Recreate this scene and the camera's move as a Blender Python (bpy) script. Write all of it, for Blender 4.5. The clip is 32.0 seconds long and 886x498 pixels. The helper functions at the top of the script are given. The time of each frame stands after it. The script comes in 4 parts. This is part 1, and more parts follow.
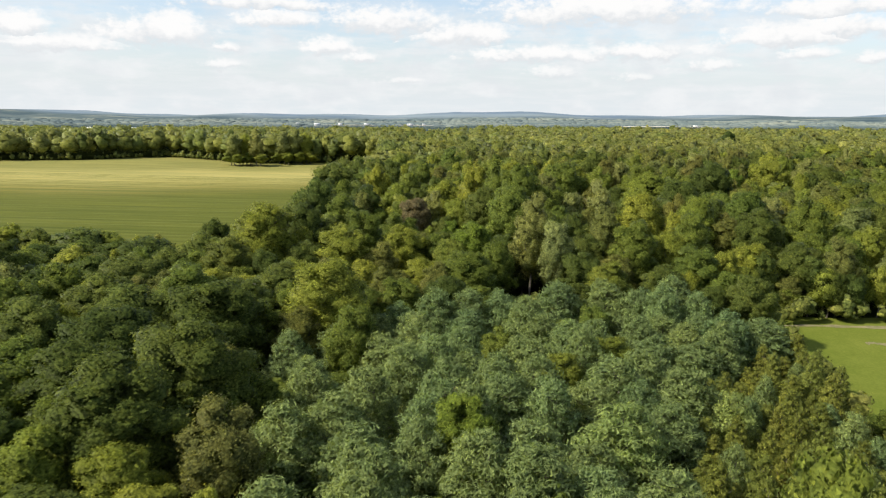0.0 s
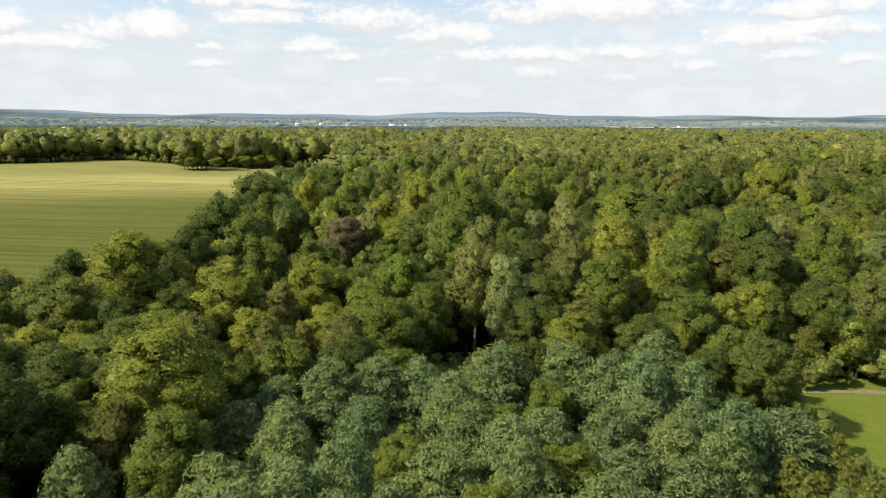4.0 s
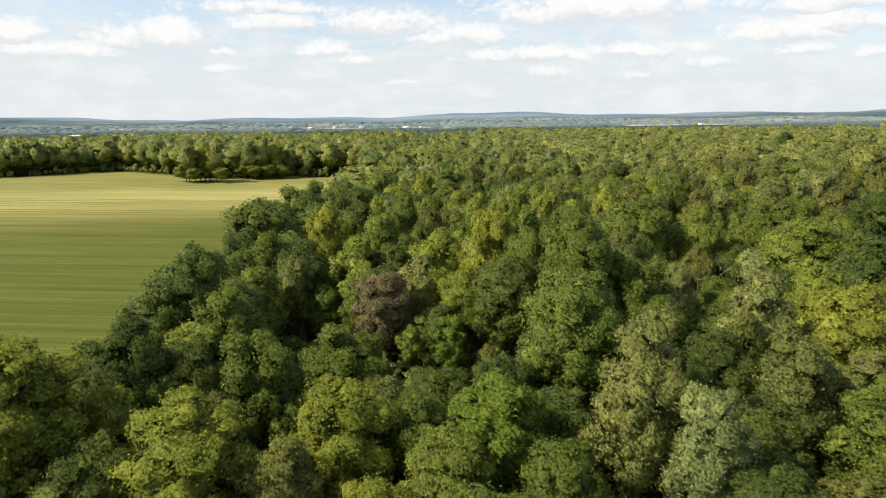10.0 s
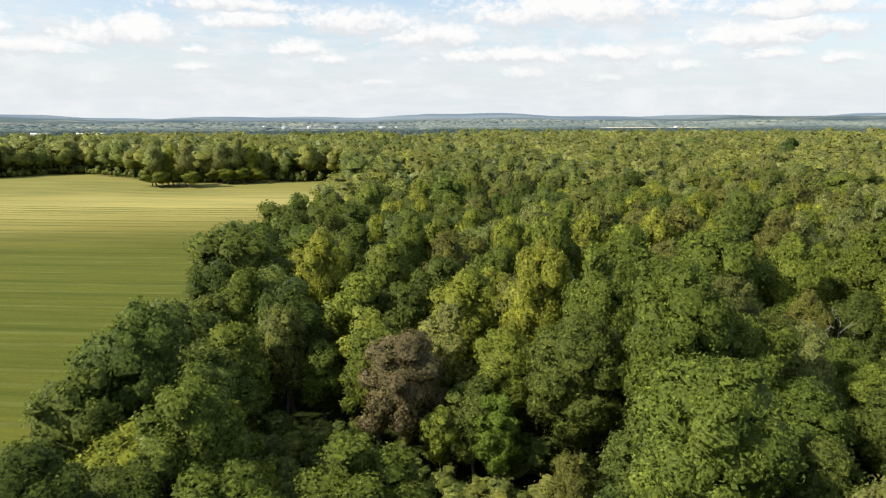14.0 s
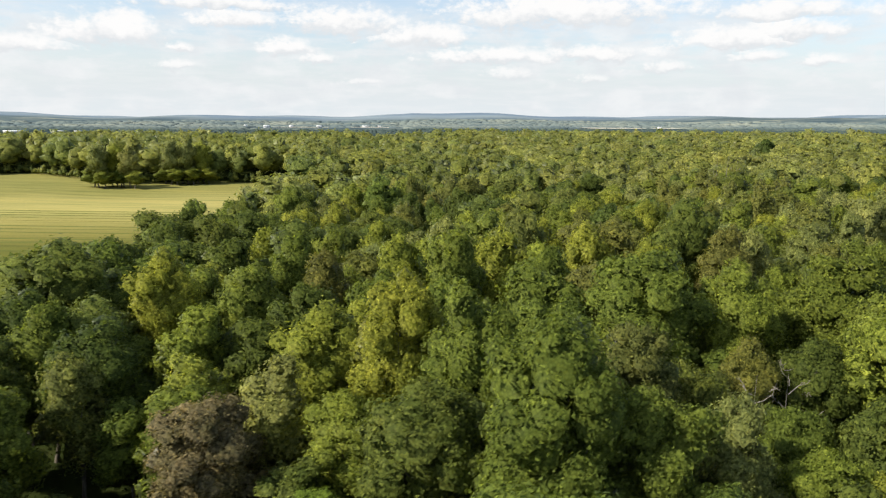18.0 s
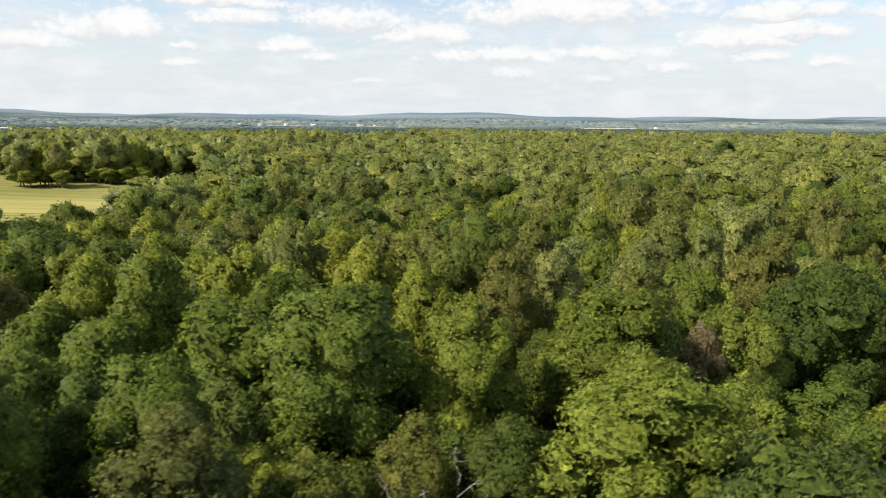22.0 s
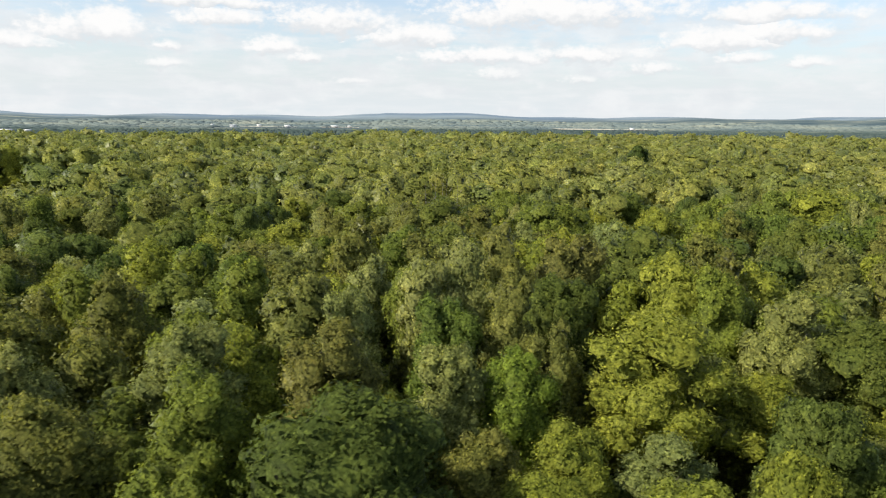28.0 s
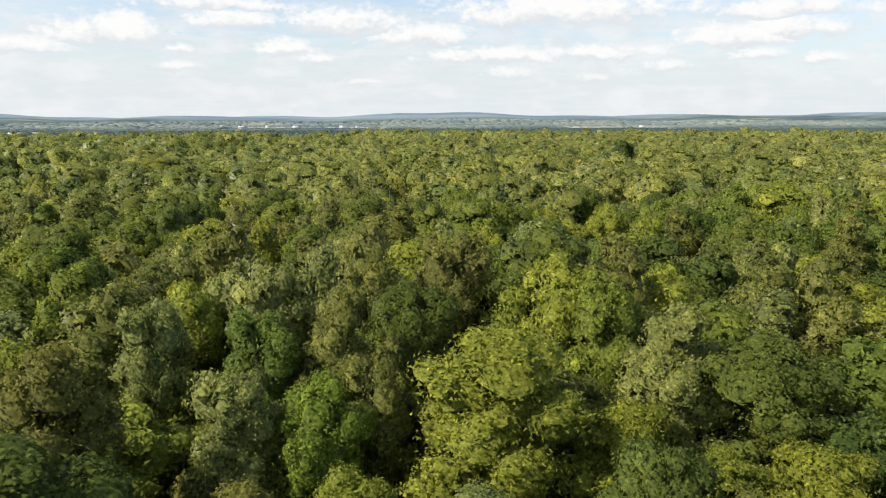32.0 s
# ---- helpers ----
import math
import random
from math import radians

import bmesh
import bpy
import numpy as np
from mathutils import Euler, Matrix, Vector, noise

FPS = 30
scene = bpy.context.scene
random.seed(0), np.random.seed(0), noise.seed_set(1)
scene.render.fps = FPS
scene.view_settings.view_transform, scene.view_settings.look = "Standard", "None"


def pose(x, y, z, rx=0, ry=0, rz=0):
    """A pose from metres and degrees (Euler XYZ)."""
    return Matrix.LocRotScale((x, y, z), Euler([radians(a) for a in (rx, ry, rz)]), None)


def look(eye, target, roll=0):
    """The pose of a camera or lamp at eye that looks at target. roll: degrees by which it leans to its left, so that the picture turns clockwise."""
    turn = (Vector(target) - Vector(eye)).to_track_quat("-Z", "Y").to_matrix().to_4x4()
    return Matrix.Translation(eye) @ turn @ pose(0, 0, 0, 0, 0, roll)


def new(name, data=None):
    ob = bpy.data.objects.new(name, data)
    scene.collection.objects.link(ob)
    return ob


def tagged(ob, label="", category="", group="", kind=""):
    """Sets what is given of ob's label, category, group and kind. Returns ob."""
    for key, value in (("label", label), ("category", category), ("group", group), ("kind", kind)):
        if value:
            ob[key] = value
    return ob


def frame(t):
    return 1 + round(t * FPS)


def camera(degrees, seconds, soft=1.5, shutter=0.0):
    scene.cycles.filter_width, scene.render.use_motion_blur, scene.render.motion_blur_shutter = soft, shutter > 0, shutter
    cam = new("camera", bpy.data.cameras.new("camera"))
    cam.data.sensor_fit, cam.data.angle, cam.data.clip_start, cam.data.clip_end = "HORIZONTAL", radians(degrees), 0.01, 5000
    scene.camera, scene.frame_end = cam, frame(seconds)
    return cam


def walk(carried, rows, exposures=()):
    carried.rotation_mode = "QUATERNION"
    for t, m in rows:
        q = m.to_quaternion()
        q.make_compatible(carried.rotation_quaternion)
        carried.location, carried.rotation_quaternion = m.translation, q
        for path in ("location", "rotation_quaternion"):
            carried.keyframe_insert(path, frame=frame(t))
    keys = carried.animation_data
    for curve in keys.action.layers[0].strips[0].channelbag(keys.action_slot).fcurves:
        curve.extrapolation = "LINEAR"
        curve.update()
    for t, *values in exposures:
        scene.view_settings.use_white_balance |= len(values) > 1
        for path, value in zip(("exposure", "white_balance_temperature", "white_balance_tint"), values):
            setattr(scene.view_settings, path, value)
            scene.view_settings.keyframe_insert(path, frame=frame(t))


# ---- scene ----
# ---- camera ----
cam = camera(64.5, 32.0, soft=1.2, shutter=0.5)
METRES, EYE, TILT, LEAN, TURN = 260.0, 39.0, -10.75, -0.3, 0.0
ROWS = [
    (0.0, 0.0, 0.0, 0.0, 0.0, 0.0, 0.0),
    (0.5, 0.005, 0.0152, 0.0028, -0.31, 0.0, 0.05),
    (1.0, 0.0104, 0.0311, 0.0058, -0.59, 0.0, 0.08),
    (1.5, 0.0157, 0.0468, 0.0086, -0.81, 0.01, 0.12),
    (2.0, 0.0216, 0.0643, 0.0119, -1.04, 0.02, 0.14),
    (2.5, 0.0273, 0.0816, 0.015, -1.27, -0.01, 0.17),
    (3.0, 0.0331, 0.0987, 0.0182, -1.41, -0.0, 0.19),
    (3.5, 0.0386, 0.1158, 0.022, -1.52, -0.01, 0.22),
    (5.5, 0.0502, 0.1871, 0.037, 0.75, 0.19, 0.03),
    (6.0, 0.0494, 0.2039, 0.0405, 0.76, 0.2, 0.1),
    (6.5, 0.0476, 0.2199, 0.0441, 0.74, 0.17, 0.23),
    (7.0, 0.0446, 0.2371, 0.0479, 0.91, 0.17, 0.31),
    (7.5, 0.0406, 0.2548, 0.0512, 1.49, 0.2, 0.26),
    (8.0, 0.0356, 0.2726, 0.0541, 1.64, 0.19, 0.3),
    (8.5, 0.0291, 0.29, 0.0572, 1.61, 0.17, 0.37),
    (9.0, 0.0216, 0.3072, 0.0605, 1.39, 0.16, 0.52),
    (9.5, 0.0136, 0.3237, 0.0641, 0.75, 0.13, 0.75),
    (10.0, 0.0052, 0.3402, 0.0675, -0.02, 0.11, 0.94),
    (10.5, -0.0029, 0.3566, 0.0707, -0.85, 0.16, 1.04),
    (11.0, -0.0101, 0.3721, 0.074, -1.0, 0.14, 1.01),
    (11.5, -0.0161, 0.3864, 0.0775, -1.06, 0.12, 0.97),
    (12.0, -0.0211, 0.3992, 0.0812, -1.15, 0.06, 0.89),
    (12.5, -0.0243, 0.4113, 0.0846, -1.17, 0.08, 0.85),
    (13.0, -0.0256, 0.4235, 0.087, -1.33, 0.12, 0.83),
    (13.5, -0.0254, 0.4353, 0.0892, -1.71, 0.12, 0.83),
    (14.0, -0.0236, 0.4466, 0.0908, -2.13, 0.12, 0.84),
    (14.5, -0.0207, 0.4569, 0.0917, -2.38, 0.12, 0.8),
    (16.5, 0.0023, 0.4952, 0.0969, -2.99, 0.05, 0.67),
    (17.0, 0.0118, 0.5054, 0.0988, -3.35, 0.09, 0.7),
    (17.5, 0.0231, 0.5147, 0.1009, -3.33, 0.1, 0.69),
    (18.0, 0.0362, 0.5233, 0.1029, -3.23, 0.08, 0.69),
    (18.5, 0.0504, 0.531, 0.1047, -2.79, 0.1, 0.59),
    (19.0, 0.0657, 0.5384, 0.106, -2.58, 0.12, 0.49),
    (19.5, 0.0816, 0.5459, 0.1067, -2.57, 0.11, 0.44),
    (20.0, 0.0978, 0.5544, 0.1073, -2.78, 0.09, 0.47),
    (20.5, 0.1142, 0.5638, 0.1081, -2.85, 0.07, 0.4),
    (21.0, 0.1303, 0.5733, 0.1092, -2.91, 0.06, 0.44),
    (21.5, 0.1458, 0.5823, 0.1105, -3.02, 0.05, 0.37),
    (22.0, 0.1615, 0.5913, 0.1122, -3.06, 0.05, 0.34),
    (22.5, 0.1777, 0.5999, 0.1147, -3.12, 0.01, 0.34),
    (23.0, 0.194, 0.6088, 0.1173, -3.15, 0.0, 0.29),
    (23.5, 0.21, 0.618, 0.12, -3.22, 0.05, 0.27),
    (24.0, 0.2257, 0.627, 0.1233, -3.43, 0.01, 0.26),
    (24.5, 0.2413, 0.6361, 0.1262, -3.72, -0.01, 0.29),
    (25.0, 0.2571, 0.645, 0.1286, -3.81, 0.0, 0.24),
    (25.5, 0.2728, 0.654, 0.1309, -3.83, -0.0, 0.18),
    (26.0, 0.2881, 0.6627, 0.1326, -3.74, 0.05, 0.17),
    (26.5, 0.3025, 0.671, 0.1341, -3.71, 0.08, 0.27),
    (28.5, 0.3494, 0.6986, 0.1386, -4.38, 0.06, 0.65),
    (29.0, 0.3595, 0.7044, 0.1384, -4.54, 0.06, 0.71),
    (29.5, 0.3688, 0.7096, 0.1383, -4.68, 0.06, 0.81),
    (30.0, 0.3773, 0.7146, 0.1381, -4.62, 0.06, 0.85),
    (30.5, 0.3849, 0.7192, 0.138, -3.99, 0.09, 0.82),
    (31.0, 0.3916, 0.7234, 0.138, -3.57, 0.09, 0.84),
    (31.5, 0.3974, 0.7269, 0.138, -3.28, 0.07, 0.9),
    (32.0, 0.4024, 0.7298, 0.1381, -3.15, 0.06, 0.99),
]
walk(cam, [(t, pose(0, 0, EYE, TILT, LEAN, TURN) @ pose(METRES * x, METRES * y, METRES * z, 90 + pitch, roll, yaw)) for t, x, y, z, yaw, pitch, roll in ROWS])
scene.view_settings.exposure = 0.45

# ---- sky and sun ----
SUN_AZ, SUN_EL = -106.0, 43.0        # degrees clockwise from +y, and above the horizon


def shaped(n, sets):
    """Sets the modes of a shader node."""
    if "operation" in sets:
        n.operation = sets["operation"]
    if "interpolation_type" in sets:
        n.interpolation_type = sets["interpolation_type"]
    if "data_type" in sets:
        n.data_type = sets["data_type"]
    if "blend_type" in sets:
        n.blend_type = sets["blend_type"]
    if "attribute_name" in sets:
        n.attribute_name = sets["attribute_name"]
    if "sky_type" in sets:
        n.sky_type, n.sun_disc = sets["sky_type"], sets["sun_disc"]
    return n


def sky():
    world = bpy.data.worlds.new("sky")
    scene.world = world
    world.use_nodes = True
    nt = world.node_tree
    nt.nodes.clear()

    def put(kind, **sets):
        return shaped(nt.nodes.new(kind), sets)

    def val(sock, v):
        if isinstance(v, (int, float, tuple)):
            sock.default_value = v
        else:
            nt.links.new(v, sock)

    def mth(op, a, b=0.0, c=0.0):
        n = put("ShaderNodeMath", operation=op)
        for s, v in zip(n.inputs, (a, b, c)):
            val(s, v)
        return n.outputs[0]

    def step(v, lo, hi, a=0.0, b=1.0):
        n = put("ShaderNodeMapRange", interpolation_type="SMOOTHSTEP")
        for s, x in zip(n.inputs, (v, lo, hi, a, b)):
            val(s, x)
        return n.outputs[0]

    def mix(f, a, b):
        n = put("ShaderNodeMix", data_type="RGBA")
        val(n.inputs[0], f), val(n.inputs[6], a), val(n.inputs[7], b)
        return n.outputs[2]

    def noise_at(vec, scale, detail, rough=0.55):
        n = put("ShaderNodeTexNoise")
        val(n.inputs["Vector"], vec)
        n.inputs["Scale"].default_value, n.inputs["Detail"].default_value, n.inputs["Roughness"].default_value = scale, detail, rough
        return n.outputs[0]

    def join(x, y, z):
        n = put("ShaderNodeCombineXYZ")
        val(n.inputs[0], x), val(n.inputs[1], y), val(n.inputs[2], z)
        return n.outputs[0]

    air = put("ShaderNodeTexSky", sky_type="NISHITA", sun_disc=False)
    air.sun_elevation, air.sun_rotation = radians(SUN_EL), radians(SUN_AZ)
    air.altitude, air.air_density, air.dust_density = 300, 1.0, 2.0
    way = put("ShaderNodeTexCoord").outputs["Generated"]
    sep = put("ShaderNodeSeparateXYZ")
    nt.links.new(way, sep.inputs[0])
    az = mth("MULTIPLY", mth("ARCTAN2", sep.outputs[0], sep.outputs[1]), 57.296)
    el = mth("MULTIPLY", mth("ARCSINE", sep.outputs[2]), 57.296)
    flat = join(az, mth("MULTIPLY", el, 1.5), 0.0)
    puff = mth("SUBTRACT", noise_at(flat, 0.42, 6.0, 0.6), 0.5)
    fine = mth("SUBTRACT", noise_at(flat, 1.5, 5.0, 0.6), 0.5)
    azn = mth("ADD", az, mth("MULTIPLY", fine, 2.0))
    eln = mth("ADD", el, mth("MULTIPLY", puff, 1.0))
    # cumulus clouds: bearing, height, half width, half height in degrees
    dens, shade = -1.0, 0.0
    for a0, e0, w, h in [(a, e, 1.15 * b, 1.3 * c) for a, e, b, c in CLOUDS]:
        u = mth("DIVIDE", mth("SUBTRACT", azn, a0), w)
        v = mth("SUBTRACT", eln, e0)
        up = mth("DIVIDE", mth("MAXIMUM", v, 0.0), h)
        down = mth("DIVIDE", mth("MINIMUM", v, 0.0), h * 0.6)
        r = mth("SQRT", mth("ADD", mth("MULTIPLY", u, u), mth("ADD", mth("MULTIPLY", up, up), mth("MULTIPLY", down, down))))
        d = mth("SUBTRACT", 1.0, r)
        better = mth("GREATER_THAN", d, dens)
        s = mth("ADD", up, down)
        shade = mth("ADD", mth("MULTIPLY", better, s), mth("MULTIPLY", mth("SUBTRACT", 1.0, better), shade))
        dens = mth("MAXIMUM", d, dens)
    body = step(mth("ADD", dens, mth("ADD", mth("MULTIPLY", puff, 2.3), mth("MULTIPLY", fine, 1.3))), -0.25, 0.55)
    # the wider cloud deck, as seen from below
    zz = mth("MAXIMUM", sep.outputs[2], 0.02)
    deck_at = join(mth("DIVIDE", sep.outputs[0], zz), mth("DIVIDE", sep.outputs[1], zz), 3.0)
    deck_n = noise_at(deck_at, 0.55, 5.0)
    high = step(el, 9.5, 16.0)
    deck = mth("MULTIPLY", step(deck_n, 0.48, 0.6), high)
    # broad soft cloud banks and thin streaks low over the horizon
    bank_n = noise_at(join(mth("MULTIPLY", az, 0.20), mth("MULTIPLY", el, 0.55), 1.3), 1.0, 6.0, 0.6)
    bank = mth("MULTIPLY", step(bank_n, 0.40, 0.62), step(el, 10.5, 5.5))
    streak_n = noise_at(join(mth("MULTIPLY", az, 0.22), mth("MULTIPLY", el, 2.1), 5.0), 1.0, 5.0)
    streak = mth("MULTIPLY", step(streak_n, 0.42, 0.70), step(el, 10.0, 5.0))
    haze = step(el, 8.5, 0.3, 0.24, 0.97)
    tinted = put("ShaderNodeVectorMath", operation="SCALE")
    nt.links.new(air.outputs[0], tinted.inputs[0])
    tinted.inputs["Scale"].default_value = 0.19
    col = mix(haze, tinted.outputs[0], (0.78, 0.835, 0.87, 1))
    tone = mix(step(noise_at(flat, 0.30, 5.0), 0.35, 0.65), (0.78, 0.81, 0.84, 1), (0.90, 0.912, 0.925, 1))
    col = mix(mth("MULTIPLY", bank, 0.78), col, tone)
    col = mix(mth("MULTIPLY", streak, 0.45), col, (0.86, 0.88, 0.895, 1))
    lit = step(mth("ADD", shade, mth("ADD", mth("MULTIPLY", puff, 1.8), mth("MULTIPLY", fine, 0.8))), -0.7, 0.3)
    cum = mix(lit, (0.77, 0.795, 0.82, 1), (0.98, 0.975, 0.97, 1))
    col = mix(mth("MULTIPLY", body, step(el, 0.2, 5.0, 0.15, 1.0)), col, cum)
    col = mix(deck, col, (0.86, 0.88, 0.91, 1))
    bg = put("ShaderNodeBackground")
    nt.links.new(col, bg.inputs[0])
    bg.inputs[1].default_value = 0.74
    out = put("ShaderNodeOutputWorld")
    nt.links.new(bg.outputs[0], out.inputs[0])


CLOUDS = [
    (-30.2, 5.84, 2.1, 0.83), (-27.6, 4.69, 3.5, 0.65), (-21.0, 5.86, 3.5, 1.29), (-13.6, 8.16, 5.1, 0.55), (-12.4, 7.11, 2.8, 0.74),
    (-4.6, 7.01, 4.6, 1.11), (-8.6, 5.13, 1.8, 0.74), (-6.4, 4.32, 1.4, 0.46), (2.0, 6.09, 3.7, 0.92), (12.8, 7.84, 8.3, 1.38),
    (7.3, 4.60, 5.1, 0.69), (15.0, 4.72, 4.1, 0.65), (20.4, 3.69, 2.1, 0.46), (25.5, 5.63, 3.7, 1.01), (28.1, 7.36, 4.4, 0.83),
    (28.9, 6.03, 3.2, 0.92), (27.0, 4.23, 1.8, 0.55), (-16.6, 4.93, 0.8, 0.37), (-16.7, 3.62, 1.6, 0.41), (8.7, 3.31, 1.8, 0.55),
    (15.1, 2.85, 1.2, 0.37), (30.8, 3.92, 1.4, 0.46), (-2.9, 2.63, 1.4, 0.28),
]
sky()
sun = new("sun", bpy.data.lights.new("sun", "SUN"))
sun.data.energy, sun.data.angle, sun.data.color = 4.8, radians(1.5), (1.0, 0.91, 0.74)
ux, uy = math.sin(radians(SUN_AZ)) * math.cos(radians(SUN_EL)), math.cos(radians(SUN_AZ)) * math.cos(radians(SUN_EL))
sun.matrix_world = look((ux * 300, uy * 300, math.sin(radians(SUN_EL)) * 300), (0, 0, 0))

# ---- materials ----
def material(name, build):
    m = bpy.data.materials.new(name)
    m.use_nodes = True
    nt = m.node_tree
    nt.nodes.clear()
    out = nt.nodes.new("ShaderNodeOutputMaterial")
    nt.links.new(build(nt), out.inputs[0])
    return m


def node(nt, kind, sets=(), **ins):
    n = shaped(nt.nodes.new(kind), dict(sets))
    for k, v in ins.items():
        s = n.inputs[int(k[1:]) if k[0] == "i" and k[1:].isdigit() else k.replace("_", " ")]
        if isinstance(v, bpy.types.NodeSocket):
            nt.links.new(v, s)
        else:
            s.default_value = v
    return n


def mixed(nt, f, a, b, blend="MIX"):
    return node(nt, "ShaderNodeMix", {"data_type": "RGBA", "blend_type": blend}, i0=f, i6=a, i7=b).outputs[2]


def ramp(nt, f, *stops):
    n = node(nt, "ShaderNodeValToRGB", i0=f)
    el = n.color_ramp.elements
    while len(el) < len(stops):
        el.new(0.5)
    for e, (p, c) in zip(el, stops):
        e.position, e.color = p, (*c, 1)
    return n.outputs[0]


def ranged(nt, v, lo, hi, a=0.0, b=1.0):
    return node(nt, "ShaderNodeMapRange", i0=v, i1=lo, i2=hi, i3=a, i4=b).outputs[0]


def coords(nt, scale=(1, 1, 1), turn=0.0, which="Object"):
    tc = node(nt, "ShaderNodeTexCoord").outputs[which]
    return node(nt, "ShaderNodeMapping", Vector=tc, Scale=scale, Rotation=(0, 0, radians(turn))).outputs[0]


def world_at(nt, scale=(1, 1, 1), turn=0.0):
    p = node(nt, "ShaderNodeNewGeometry").outputs["Position"]
    return node(nt, "ShaderNodeMapping", Vector=p, Scale=scale, Rotation=(0, 0, radians(turn))).outputs[0]


def grain(nt, vec, scale, detail=3.0, rough=0.55):
    return node(nt, "ShaderNodeTexNoise", Vector=vec, Scale=scale, Detail=detail, Roughness=rough).outputs[0]


def foliage(name, dark, mid, light, clear=0.42, gloss=0.02, by_tint=False, fine=4.0, turned=0.75):
    """Leaves: a colour of the whole tree, a patchy change within its crown, and a change from leaf to leaf."""
    def build(nt):
        leaf = node(nt, "ShaderNodeNewGeometry").outputs["Random Per Island"]
        tree = node(nt, "ShaderNodeAttribute", {"attribute_name": "tint"}).outputs["Fac"] if by_tint else node(nt, "ShaderNodeObjectInfo").outputs["Random"]
        patch = grain(nt, world_at(nt), 0.45, 2.0)
        tone = node(nt, "ShaderNodeMath", {"operation": "MULTIPLY_ADD"}, i0=tree, i1=0.52, i2=ranged(nt, patch, 0.3, 0.7, 0.05, 0.40)).outputs[0]
        c = ramp(nt, tone, (0.08, dark), (0.5, mid), (0.95, light))
        # some trees lean towards ochre, some towards a cooler green
        other = node(nt, "ShaderNodeMath", {"operation": "FRACT"}, i0=node(nt, "ShaderNodeMath", {"operation": "MULTIPLY"}, i0=tree, i1=17.3).outputs[0]).outputs[0]
        c = mixed(nt, 1.0, c, ramp(nt, other, (0.0, (0.93, 1.0, 1.08)), (0.35, (1.0, 1.0, 1.0)), (0.75, (1.02, 1.0, 0.96)), (1.0, (1.06, 1.0, 0.92))), "MULTIPLY")
        c = mixed(nt, 1.0, c, ramp(nt, leaf, (0.0, (0.66, 0.69, 0.67)), (0.7, (1.04, 1.04, 1.0)), (1.0, (1.45, 1.40, 1.22))), "MULTIPLY")
        cell = node(nt, "ShaderNodeTexVoronoi", Vector=world_at(nt), Scale=fine, Randomness=1.0).outputs
        one = node(nt, "ShaderNodeSeparateColor", Color=cell["Color"]).outputs[0]
        c = mixed(nt, 1.0, c, ramp(nt, one, (0.0, (0.62, 0.65, 0.63)), (0.5, (0.98, 0.98, 0.98)), (0.85, (1.26, 1.23, 1.12)), (1.0, (1.75, 1.66, 1.45))), "MULTIPLY")
        c = mixed(nt, 1.0, c, ramp(nt, cell["Distance"], (0.25, (1.08, 1.08, 1.08)), (0.8, (0.68, 0.70, 0.69))), "MULTIPLY")
        # every small leaf is turned its own way
        sway = node(nt, "ShaderNodeVectorMath", {"operation": "MULTIPLY_ADD"}, i0=cell["Color"], i1=(2 * turned, 2 * turned, 2 * turned), i2=(-turned, -turned, 0.15 - turned)).outputs[0]
        tilt = node(nt, "ShaderNodeVectorMath", {"operation": "ADD"}, i0=node(nt, "ShaderNodeNewGeometry").outputs["Normal"], i1=sway).outputs[0]
        tilt = node(nt, "ShaderNodeVectorMath", {"operation": "NORMALIZE"}, i0=tilt).outputs[0]
        d = node(nt, "ShaderNodeBsdfDiffuse", Color=c, Normal=tilt).outputs[0]
        t = node(nt, "ShaderNodeBsdfTranslucent", Color=mixed(nt, 1.0, c, (1.18, 1.18, 0.72, 1), "MULTIPLY"), Normal=tilt).outputs[0]
        s = node(nt, "ShaderNodeMixShader", i0=clear, i1=d, i2=t).outputs[0]
        g = node(nt, "ShaderNodeBsdfGlossy", Color=(0.9, 0.95, 0.9, 1), Roughness=0.5).outputs[0]
        f = node(nt, "ShaderNodeFresnel", IOR=1.35).outputs[0]
        return node(nt, "ShaderNodeMixShader", i0=node(nt, "ShaderNodeMath", {"operation": "MULTIPLY"}, i0=f, i1=gloss * 4).outputs[0], i1=s, i2=g).outputs[0]
    return material(name, build)


def plain(name, a, b, scale, rough=0.9, bump=0.3, stretch=(1, 1, 1)):
    def build(nt):
        v = coords(nt, stretch)
        n = grain(nt, v, scale, 5.0)
        c = ramp(nt, n, (0.3, a), (0.7, b))
        bp = node(nt, "ShaderNodeBump", Strength=bump, Distance=0.05, Height=grain(nt, v, scale * 4, 4.0)).outputs[0]
        return node(nt, "ShaderNodeBsdfPrincipled", Base_Color=c, Roughness=rough, Normal=bp).outputs[0]
    return material(name, build)


